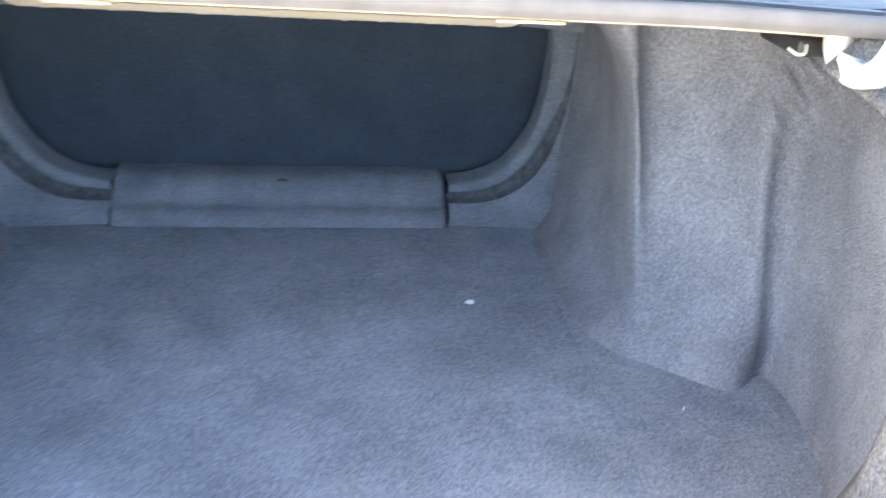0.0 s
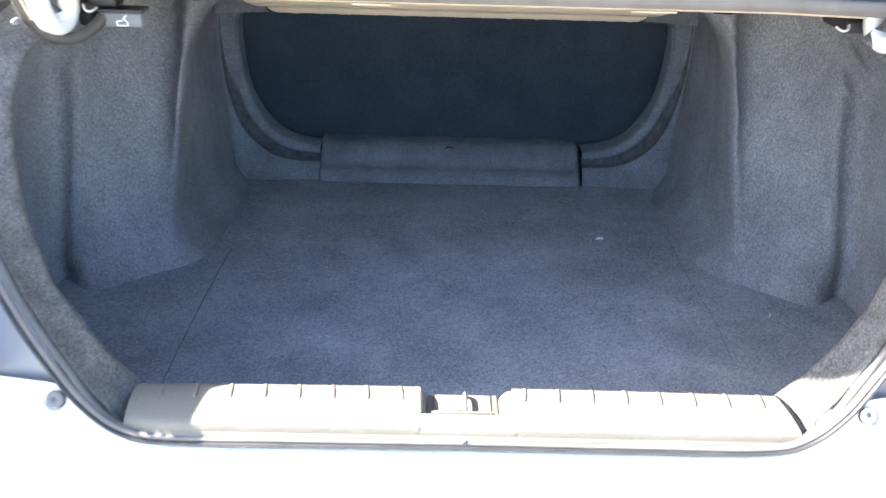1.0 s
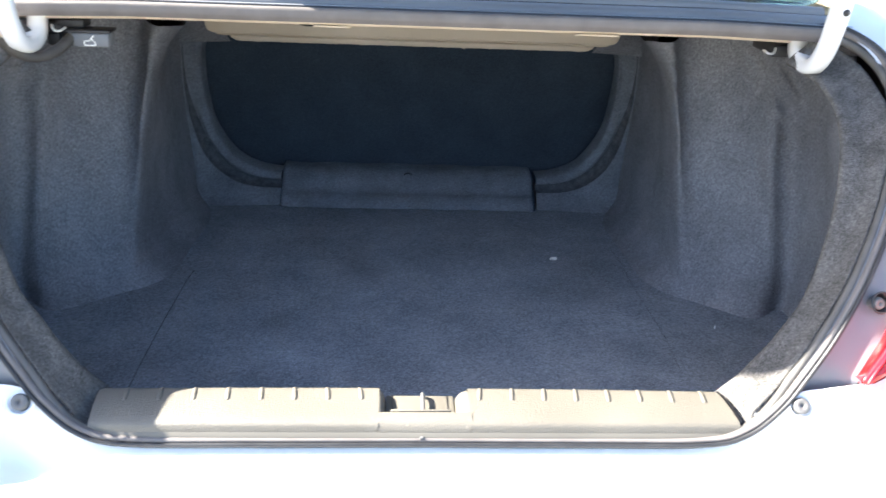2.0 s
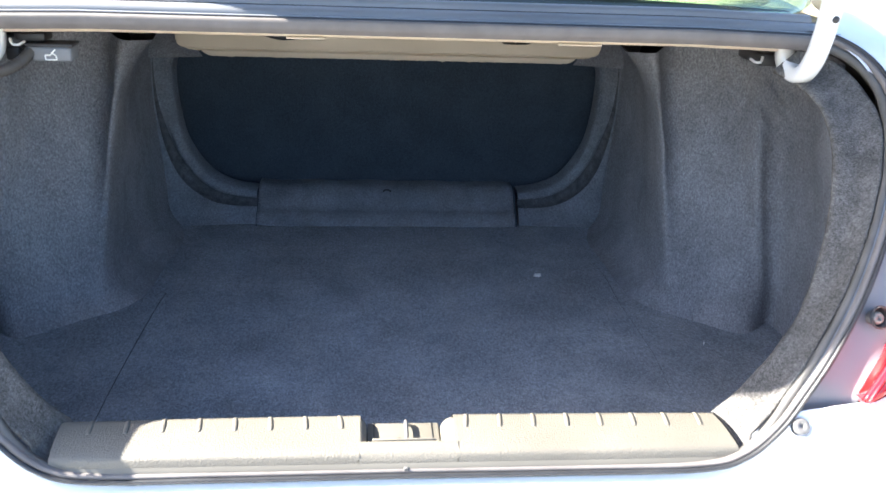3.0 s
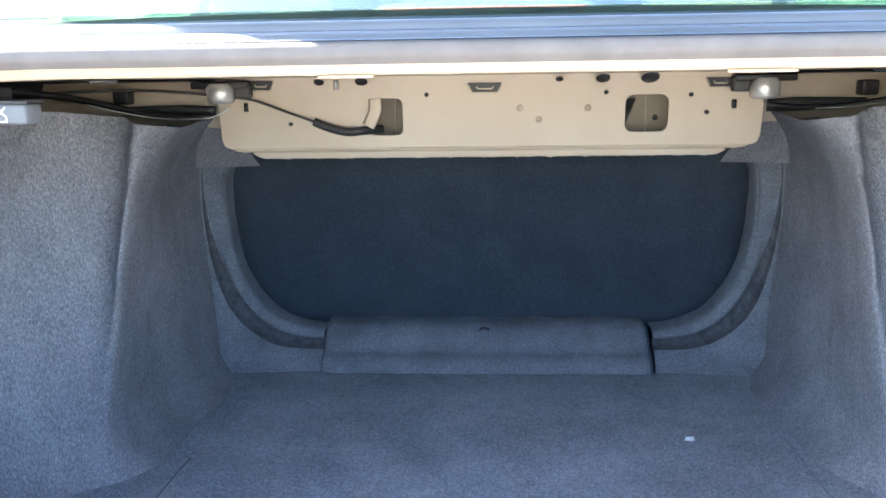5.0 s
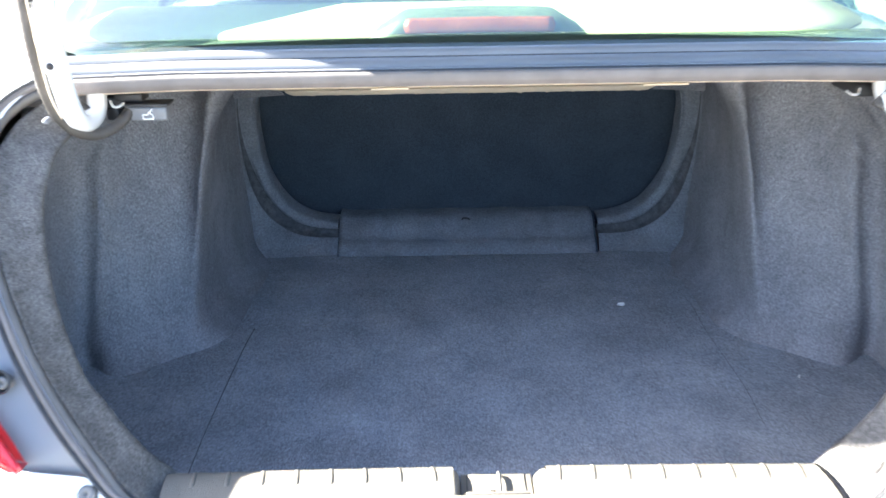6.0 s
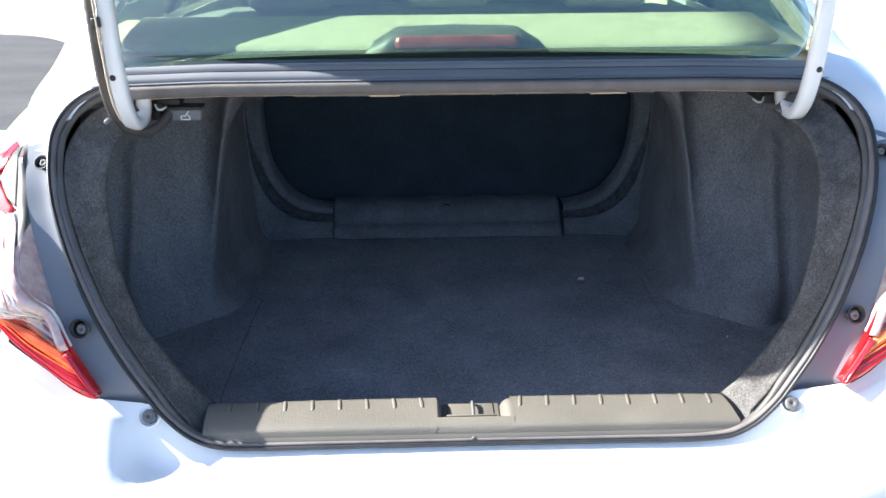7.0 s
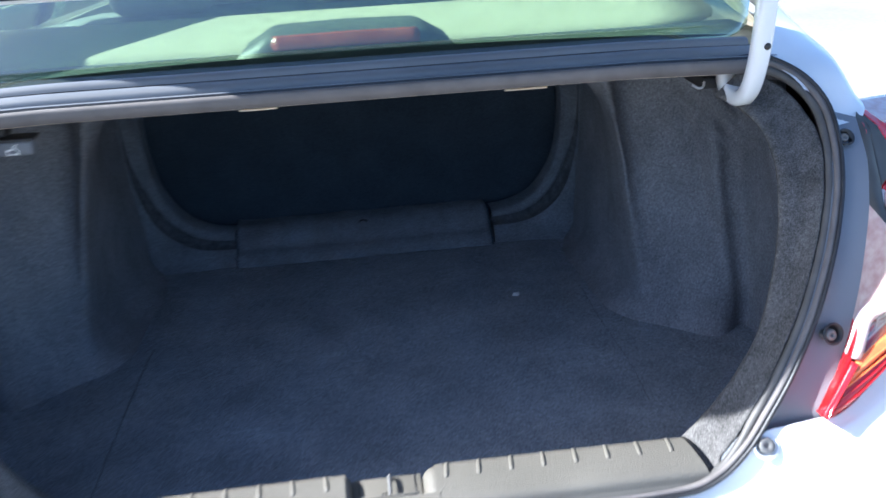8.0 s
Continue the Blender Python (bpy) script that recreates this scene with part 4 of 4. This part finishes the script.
    for x, w in ((-0.19, 0.020), (-0.255, 0.016), (0.175, 0.022), (0.245, 0.028), (0.11, 0.012)):
        part("shelf_slot", disc((x, 0.876, 1.0690), (0, -0.55, -0.85), [(0, 0.001), (0.45 * w, 0.001), (0.5 * w, -0.001)], 12), BLACK, beam)
    part("stud", tube([(-0.230, 0.885, 1.072), (-0.230, 0.885, 1.058)], 0.004, 8), STEEL, beam)
    for x, z in ((-0.408, 1.040), (0.413, 1.037)):
        nut = part("shelf_nut", disc((x, 0.875, z), (0, 0, 1), [(0.0, 0), (0.017, 0), (0.021, 0.004), (0.021, 0.024), (0.016, 0.03), (0, 0.03)], 20), STEEL, beam, "plated steel nut")
        side = 1 if x < 0 else -1
        part("nut_bracket", block(x - 0.045, x + 0.045, 0.868, 0.89, 1.062, 1.073), BLACK, nut, bevel=0.003)
        part("nut_bracket", block(min(x + side * 0.022, x + side * 0.046), max(x + side * 0.022, x + side * 0.046), 0.872, 0.892, 1.047, 1.066), HOUSING, nut, bevel=0.003)


def shelf_underside():
    """Steel under the parcel shelf, from the gutter to the beam, and its ends above the side trim."""
    part("shelf_steel", loft([[(-0.62, 0.372, 1.0875), (0.62, 0.372, 1.0875)], [(-0.74, 0.60, 1.084), (0.74, 0.60, 1.084)], [(-0.80, 0.90, 1.0765), (0.80, 0.90, 1.0765)], [(-0.82, 1.21, 1.076), (0.82, 1.21, 1.076)]], 12, 3), PRIMER, sedan, "cream painted steel below the parcel shelf", thick=0.004)
    for s in (-1, 1):
        part("shelf_end", loft([[(s * 0.424, 0.925, 1.072), (s * 0.70, 0.90, 1.072)], [(s * 0.424, 0.925, 1.03), (s * 0.70, 0.88, 1.03)], [(s * 0.424, 0.96, 0.99), (s * 0.70, 0.93, 0.99)]], 8, 3), PRIMER, sedan)
        # solid black plate in place of the shade below the shelf end
        part("shelf_gap_shade", loft([[(s * 0.425, 0.894, 1.034), (s * 0.47, 0.893, 1.037), (s * 0.53, 0.886, 1.036), (s * 0.565, 0.88, 1.034)], [(s * 0.425, 0.897, 1.016), (s * 0.47, 0.896, 1.016), (s * 0.53, 0.890, 1.022), (s * 0.565, 0.884, 1.030)]], 10, 2, False), BLACK, sedan, "black plate for the shaded gap below the shelf end", thick=0.003)
        part("gap_filler", loft([[(s * 0.395, 1.02, 0.925), (s * 0.52, 0.99, 0.925)], [(s * 0.405, 0.985, 0.957), (s * 0.52, 0.955, 0.975)], [(s * 0.426, 0.955, 0.995), (s * 0.52, 0.93, 1.005)]], 8, 3), FELT, sedan)
        part("bracket", block(s * 0.56 - 0.012, s * 0.56 + 0.012, 0.86, 0.885, 1.04, 1.062), BLACK, sedan, bevel=0.003)


def cables():
    part("seat_release_cable", tube(smoothed([(-0.40, 0.885, 1.049), (-0.36, 0.889, 1.043), (-0.31, 0.891, 1.024), (-0.268, 0.891, 1.009)]), 0.0022, 6), HOUSING, sedan, "thin olive release cable")
    part("cable_sheath", tube(smoothed([(-0.268, 0.891, 1.009), (-0.243, 0.889, 0.999), (-0.216, 0.888, 0.993), (-0.193, 0.893, 0.994), (-0.165, 0.915, 0.995)]), 0.0068, 8), BLACK, sedan, "black cable sheath")
    part("taped_wire", tube(smoothed([(-0.66, 0.74, 1.066), (-0.62, 0.81, 1.054), (-0.575, 0.86, 1.038), (-0.525, 0.880, 1.0235), (-0.475, 0.884, 1.0185), (-0.428, 0.886, 1.0195)]), 0.0052, 8), BLACK, sedan, "black taped wire bundle")
    part("bare_wire", tube(smoothed([(-0.60, 0.83, 1.0425), (-0.56, 0.862, 1.0275), (-0.50, 0.878, 1.0165), (-0.44, 0.881, 1.0165), (-0.418, 0.883, 1.021), (-0.400, 0.884, 1.031)]), 0.0016, 6), STEEL, sedan, "bright bare wire")
    part("taped_wire", tube(smoothed([(-0.63, 0.80, 1.060), (-0.55, 0.86, 1.062), (-0.47, 0.88, 1.057), (-0.42, 0.885, 1.052)]), 0.0026, 6), HOUSING, sedan)
    part("taped_wire", tube(smoothed([(0.422, 0.888, 1.027), (0.47, 0.885, 1.0225), (0.53, 0.876, 1.0245), (0.585, 0.85, 1.036), (0.64, 0.79, 1.058)]), 0.0042, 8), BLACK, sedan, "black taped wire bundle")
    part("bare_wire", tube(smoothed([(0.49, 0.879, 1.0205), (0.54, 0.868, 1.0235), (0.59, 0.842, 1.0345), (0.64, 0.786, 1.0545)]), 0.0012, 6), STEEL, sedan)
    # switch block with a pale folding-seat symbol, hung below the shelf
    box = part("connector_box", block(-0.482, -0.427, 0.372, 0.402, 1.043, 1.062), GREYPL, sedan, "grey release switch with a white folding seat symbol", bevel=0.003)
    part("box_lip", block(-0.484, -0.425, 0.374, 0.404, 1.0615, 1.0655), BLACK, box, bevel=0.001)
    for line in ([(-0.459, 1.046), (-0.445, 1.046)], [(-0.459, 1.046), (-0.459, 1.052)], [(-0.459, 1.052), (-0.452, 1.052)], [(-0.445, 1.046), (-0.4455, 1.0515)], [(-0.4525, 1.052), (-0.4455, 1.0595)], [(-0.451, 1.0555), (-0.446, 1.0515)]):
        (x0, z0), (x1, z1) = line
        part("symbol", tube([(x0, 0.3712, z0), ((x0 + x1) / 2, 0.3712, (z0 + z1) / 2), (x1, 0.3712, z1)], 0.0010, 6), LINT, box)
    part("connector_plug", block(-0.512, -0.494, 0.38, 0.41, 1.042, 1.060), BLACK, sedan, bevel=0.003)
    part("connector_plug", block(-0.500, -0.462, 0.385, 0.415, 1.066, 1.077), BLACK, sedan, bevel=0.002)
    for s in (-1, 1):
        part("hook_end", tube(smoothed([(s * 0.494, 0.36, 1.074), (s * 0.489, 0.352, 1.069), (s * 0.482, 0.352, 1.068), (s * 0.477, 0.36, 1.071)]), 0.0018, 6), STEEL, sedan, "bright spring end")


def sill_trim():
    """Ribbed plastic sill plate with a notch for the latch."""
    prof = [(-0.004, 0.686), (-0.002, 0.694), (0.004, 0.7005), (0.030, 0.7045), (0.052, 0.7045), (0.062, 0.7025), (0.069, 0.697), (0.074, 0.686), (0.077, 0.64), (0.078, 0.53)]

    def run(x0, x1, pr, n=30, skew0=0.0, skew1=0.0):
        return [[Vector((x0 + skew0 * (y / 0.07) + (x1 + skew1 * (y / 0.07) - x0 - skew0 * (y / 0.07)) * k / n, y + 0.004 * (1 - (abs(x0 + (x1 - x0) * k / n) / 0.38) ** 2) * (1 if y > 0.02 else 0), z)) for k in range(n + 1)] for y, z in pr]
    trim = part("sill_trim", loft(run(-0.379, -0.050, prof, 30, -0.006, 0.0), 40, 3), SILL, sedan, "ribbed grey plastic sill plate, sunlit")
    part("sill_half", loft(run(0.058, 0.381, prof, 30, 0.0, -0.010), 40, 3), SILL, trim)
    part("sill_lip", loft(run(-0.383, 0.383, [(-0.0010, 0.6930), (-0.0045, 0.6880), (-0.0062, 0.6850), (-0.0072, 0.6815), (-0.0074, 0.676)], 40), 60, 3), SILLSMOOTH, trim, "smooth rolled front edge of the sill plate")
    part("sill_bridge", loft(run(-0.052, 0.060, [(-0.004, 0.686), (-0.002, 0.694), (0.004, 0.7005), (0.016, 0.7035), (0.019, 0.700), (0.020, 0.682), (0.021, 0.66)], 6), 12, 3), SILL, trim)
    for s in (-1, 1):
        # rounded cheeks of the notch
        e, w = (0.050, 0.008) if s < 0 else (0.058, 0.016)
        cheek = [(e, 0.0), (e - 0.3 * w, 0.0012), (e - 0.6 * w, 0.005), (e - 0.85 * w, 0.012), (e - w, 0.024)]
        part("notch_cheek", loft([[Vector((s * x, y, z - d if z > 0.66 else z)) for y, z in prof[2:9]] for x, d in cheek], 16, 3), SILL, trim)
        for i in range(8):
            x = s * (0.073 + 0.0397 * i)
            yr = 0.004 * (1 - (abs(x) / 0.38) ** 2)
            line = smoothed([(x - s * 0.002, 0.036 + yr, 0.7036), (x - s * 0.0015, 0.041 + yr, 0.7046), (x, 0.054 + yr, 0.7040), (x + s * 0.0015, 0.0635 + yr, 0.7008), (x + s * 0.002, 0.067 + yr, 0.6965)], 4)
            part("rib", sweep(line, ring(0.0030, 8, 0.0020)), SILL, trim)
    part("sill_end_gap", loft([[(0.3835 - 0.010 * y / 0.07, y, z + 0.002) for y, z in prof[1:8]], [(0.3875 - 0.010 * y / 0.07, y, z - 0.006) for y, z in prof[1:8]]], 9, 1), BLACK, trim, "dark gap at the end of the sill plate")
    # latch well
    well = part("latch_plate", block(-0.042, 0.042, 0.018, 0.071, 0.660, 0.6885), SILLSMOOTH, sedan, "smooth tan latch plate with a striker loop", bevel=0.0015)
    part("plate_edge", block(-0.0350, -0.0338, 0.022, 0.0705, 0.684, 0.6893), BLACK, well)
    part("plate_edge", block(0.0330, 0.0342, 0.022, 0.0705, 0.684, 0.6893), BLACK, well)
    part("plate_lip", block(-0.036, 0.036, 0.0195, 0.0225, 0.684, 0.7042), SILLSMOOTH, well, "thin raised edge of the latch plate", bevel=0.0008)
    part("striker", tube(smoothed([(0.003, 0.030, 0.680), (0.003, 0.030, 0.693), (0.003, 0.033, 0.6965), (0.003, 0.048, 0.6975), (0.003, 0.062, 0.6965), (0.003, 0.066, 0.692), (0.003, 0.066, 0.680)]), 0.0024, 8), CLIPGREY, well, "steel striker loop")
    part("striker_slot", block(-0.0075, -0.0020, 0.0245, 0.042, 0.685, 0.6895), BLACK, well, "dark slot beside the striker")
    part("striker_slot", block(0.0062, 0.0090, 0.0245, 0.038, 0.685, 0.6894), BLACK, well)



def boot_pan():
    """Steel tub that carries the carpet and closes the trunk from below and behind."""
    part("boot_pan", block(-0.755, 0.755, 0.09, 1.20, 0.505, 0.526), BLACK, sedan)
    part("rear_sheet", loft([[(-0.40, 0.045, 0.675), (0.40, 0.045, 0.675)], [(-0.45, 0.06, 0.60), (0.45, 0.06, 0.60)], [(-0.45, 0.085, 0.515), (0.45, 0.085, 0.515)]], 8, 3), BLACK, sedan)
    for s in (-1, 1):
        part("tub_side", loft([flip([(0.78, 1.21, 1.08), (0.76, 0.7, 1.075), (0.72, 0.45, 1.075), (0.62, 0.31, 1.07)], s), flip([(0.77, 1.2, 0.8), (0.78, 0.7, 0.8), (0.77, 0.27, 0.8), (0.60, 0.105, 0.80)], s), flip([(0.77, 1.2, 0.51), (0.78, 0.7, 0.51), (0.77, 0.20, 0.51), (0.44, 0.055, 0.51)], s)], 20, 3), BLACK, sedan)
    part("seat_bulkhead", loft([[(-0.80, 1.235, 1.08), (0.80, 1.235, 1.08)], [(-0.75, 1.235, 0.5), (0.75, 1.235, 0.5)]], 2, 1), BLACK, sedan)


def cabin():
    """What shows through the rear window: shelf, brake lamp, seats."""
    part("parcel_shelf", loft([[(-0.60, 0.655, 1.088), (0.60, 0.655, 1.088)], [(-0.62, 0.665, 1.102), (0.62, 0.665, 1.102)], [(-0.66, 0.72, 1.108), (0.66, 0.72, 1.108)], [(-0.70, 0.98, 1.112), (0.70, 0.98, 1.112)], [(-0.70, 1.02, 1.10), (0.70, 1.02, 1.10)]], 12, 3), TAN, sedan, "tan cloth parcel shelf", thick=0.006)
    # front of the shelf as a separate dark strip, its shade in the colour
    part("shelf_shade", loft([[(-0.66, 0.392, 1.098), (0.66, 0.392, 1.098)], [(-0.67, 0.55, 1.097), (0.67, 0.55, 1.097)], [(-0.67, 0.665, 1.097), (0.67, 0.665, 1.097)]], 12, 3), SHADEDSHELF, sedan, "dark green grey front strip of the parcel shelf, coloured as shaded", thick=0.005)
    for x in (-0.265, 0.33):
        part("shelf_seam", tube([(x, 0.675, 1.1075), (x * 1.01, 0.80, 1.1115), (x * 1.02, 0.975, 1.1145)], 0.0012, 5), DASH, sedan)
    lamp = part("brake_lamp", loft([both([(0, 0.515, 1.094), (0.15, 0.515, 1.094), (0.20, 0.53, 1.094)]), both([(0, 0.512, 1.115), (0.135, 0.513, 1.115), (0.175, 0.53, 1.110)]), both([(0, 0.523, 1.151), (0.115, 0.525, 1.150), (0.155, 0.54, 1.130)]), both([(0, 0.57, 1.161), (0.11, 0.575, 1.158), (0.15, 0.59, 1.132)]), both([(0, 0.67, 1.146), (0.11, 0.67, 1.141), (0.15, 0.67, 1.105)])], 30, 4), LAMPCASE, sedan, "high brake lamp in a dark housing")
    part("red_lens", loft([both([(0, 0.5115, 1.131), (0.108, 0.5130, 1.130)]), both([(0, 0.5145, 1.140), (0.111, 0.5160, 1.139)]), both([(0, 0.5205, 1.150), (0.107, 0.5220, 1.1485)])], 20, 3), DARKRED, lamp, "faded red lens strip", thick=0.004)
    for name, y, z0, z1, w, lab in (("rear_seat", 1.09, 1.07, 1.122, 0.66, "pale grey leather rear bench"),):
        part(name, loft([both([(0, y - 0.06, z0), (w * 0.8, y - 0.06, z0), (w, y - 0.02, z0)]), both([(0, y - 0.04, z1 - 0.01), (w * 0.8, y - 0.04, z1 - 0.02), (w, y, z1 - 0.04)]), both([(0, y + 0.02, z1), (w * 0.8, y + 0.02, z1 - 0.01), (w, y + 0.03, z1 - 0.035)]), both([(0, y + 0.12, z1 - 0.06), (w * 0.8, y + 0.12, z1 - 0.06), (w, y + 0.12, z1 - 0.08)]), both([(0, y + 0.2, 0.6), (w * 0.8, y + 0.2, 0.6), (w, y + 0.2, 0.6)])], 30, 4), IVORY, sedan, lab)
    for name, x, y, z, w, h in (("rear_headrest", -0.375, 1.09, 1.20, 0.105, 0.085), ("rear_headrest", 0.375, 1.09, 1.20, 0.105, 0.085), ("rear_headrest", 0.0, 1.10, 1.18, 0.10, 0.065), ("front_headrest", -0.36, 1.95, 1.20, 0.13, 0.10), ("front_headrest", 0.36, 1.95, 1.20, 0.13, 0.10)):
        bm = block(x - w, x + w, y - 0.05, y + 0.05, z - h, z + h)
        bmesh.ops.bevel(bm, geom=bm.edges[:], offset=0.035, segments=4, affect="EDGES", profile=0.5)
        part(name, bm, IVORY, sedan, "pale grey leather headrest")
    for x in (-0.36, 0.36):
        bm = block(x - 0.25, x + 0.25, 1.90, 2.06, 0.55, 1.12)
        bmesh.ops.bevel(bm, geom=bm.edges[:], offset=0.06, segments=4, affect="EDGES", profile=0.5)
        part("front_seat", bm, IVORY, sedan, "pale grey leather front seat back")
    part("dashboard", loft([both([(0, 2.55, 0.6), (0.75, 2.55, 0.6)]), both([(0, 2.55, 0.95), (0.75, 2.55, 0.93)]), both([(0, 2.75, 1.0), (0.75, 2.75, 0.98)]), both([(0, 3.05, 0.98), (0.8, 3.05, 0.96)])], 12, 3), DASH, sedan)
    part("cabin_floor", block(-0.76, 0.76, 1.21, 3.0, 0.28, 0.30), DASH, sedan)
    for s in (-1, 1):
        part("door_card", loft([flip([(0.80, 1.0, 1.035), (0.82, 2.0, 1.01), (0.82, 2.95, 0.97)], s), flip([(0.78, 1.0, 0.6), (0.79, 2.0, 0.6), (0.79, 2.95, 0.6)], s), flip([(0.78, 1.0, 0.3), (0.79, 2.0, 0.3), (0.79, 2.95, 0.3)], s)], 12, 2), TAN, sedan, thick=0.01)
        part("pillar_trim", loft([flip([(0.665, 0.52, 1.10), (0.66, 0.75, 1.19), (0.61, 1.0, 1.30)], s), flip([(0.70, 0.60, 1.09), (0.745, 0.85, 1.10), (0.70, 1.08, 1.22)], s)], 12, 3), TAN, sedan, "tan pillar trim")
    part("headliner", loft([both([(0, 1.08, 1.372), (0.54, 1.08, 1.34)]), both([(0, 1.5, 1.395), (0.585, 1.5, 1.37)]), both([(0, 2.1, 1.38), (0.585, 2.1, 1.35)])], 12, 3), IVORY, sedan)


for s in (-1, 1):
    side_wall(s)
    bulkhead(s)
seat_back()
cross_member()
shelf_underside()
cables()
sill_trim()
boot_pan()
cabin()


# ---- loose things ----
def trunk_carpet():
    lines = []
    for k in range(25):
        y = 0.082 + (1.055 - 0.082) * k / 24
        w = 0.515 + 0.228 * max(0.0, min(1.0, (0.68 - y) / 0.05))
        if y < 0.30:
            w = min(w, 0.42 + 0.30 * ((y - 0.08) / 0.22) ** 0.6)
        lines.append([Vector((-w + 2 * w * q / 40, y, 0.533 + 0.0015 * noise.noise(Vector((q * 0.4, y * 9, 0))))) for q in range(41)])
    ob = new("trunk_carpet", mesh("trunk_carpet", loft(lines, 60, 2, rough=0.0006), CARPET))
    so = ob.modifiers.new("thickness", "SOLIDIFY")
    so.thickness, so.offset = 0.006, -1
    seam = part("carpet_seam", tube(smoothed([(-0.436, 0.70, 0.5335), (-0.440, 0.646, 0.5335), (-0.444, 0.499, 0.5335), (-0.445, 0.350, 0.5335), (-0.443, 0.24, 0.5335)]), 0.0008, 5), GROOVECLOTH, ob)
    part("carpet_seam", tube(smoothed([(0.440, 0.84, 0.5335), (0.450, 0.766, 0.5335), (0.448, 0.665, 0.5335), (0.453, 0.56, 0.5335), (0.456, 0.458, 0.5335), (0.450, 0.36, 0.5335)]), 0.0004, 5), GROOVECLOTH, ob)
    return tagged(ob, "dark charcoal carpet lying on the trunk floor", "carpet")


def lint(x, y, w, d, turn, label):
    bm = bmesh.new()
    n = 7
    pts = [(math.cos(2 * math.pi * k / n) * w * (0.7 + 0.3 * math.sin(k * 2.7)), math.sin(2 * math.pi * k / n) * d * (0.75 + 0.25 * math.cos(k * 1.9))) for k in range(n)]
    c, s_ = math.cos(turn), math.sin(turn)
    lo = [bm.verts.new((u * c - v * s_, u * s_ + v * c, 0)) for u, v in pts]
    hi = [bm.verts.new((0.7 * (u * c - v * s_), 0.7 * (u * s_ + v * c), 0.0065)) for u, v in pts]
    bm.faces.new(lo), bm.faces.new(hi)
    for k in range(n):
        bm.faces.new((lo[k - 1], lo[k], hi[k], hi[k - 1]))
    ob = new("paper_scrap", mesh("paper_scrap", bm, LINT))
    ob.location = (x, y, 0.5345)
    return tagged(ob, label, "litter", group="scraps on the trunk carpet")


trunk_carpet()
lint(0.306, 0.770, 0.0110, 0.0040, 0.15, "tiny white paper scrap on the carpet")
lint(0.559, 0.495, 0.0018, 0.0012, 0.5, "white speck of lint on the carpet")
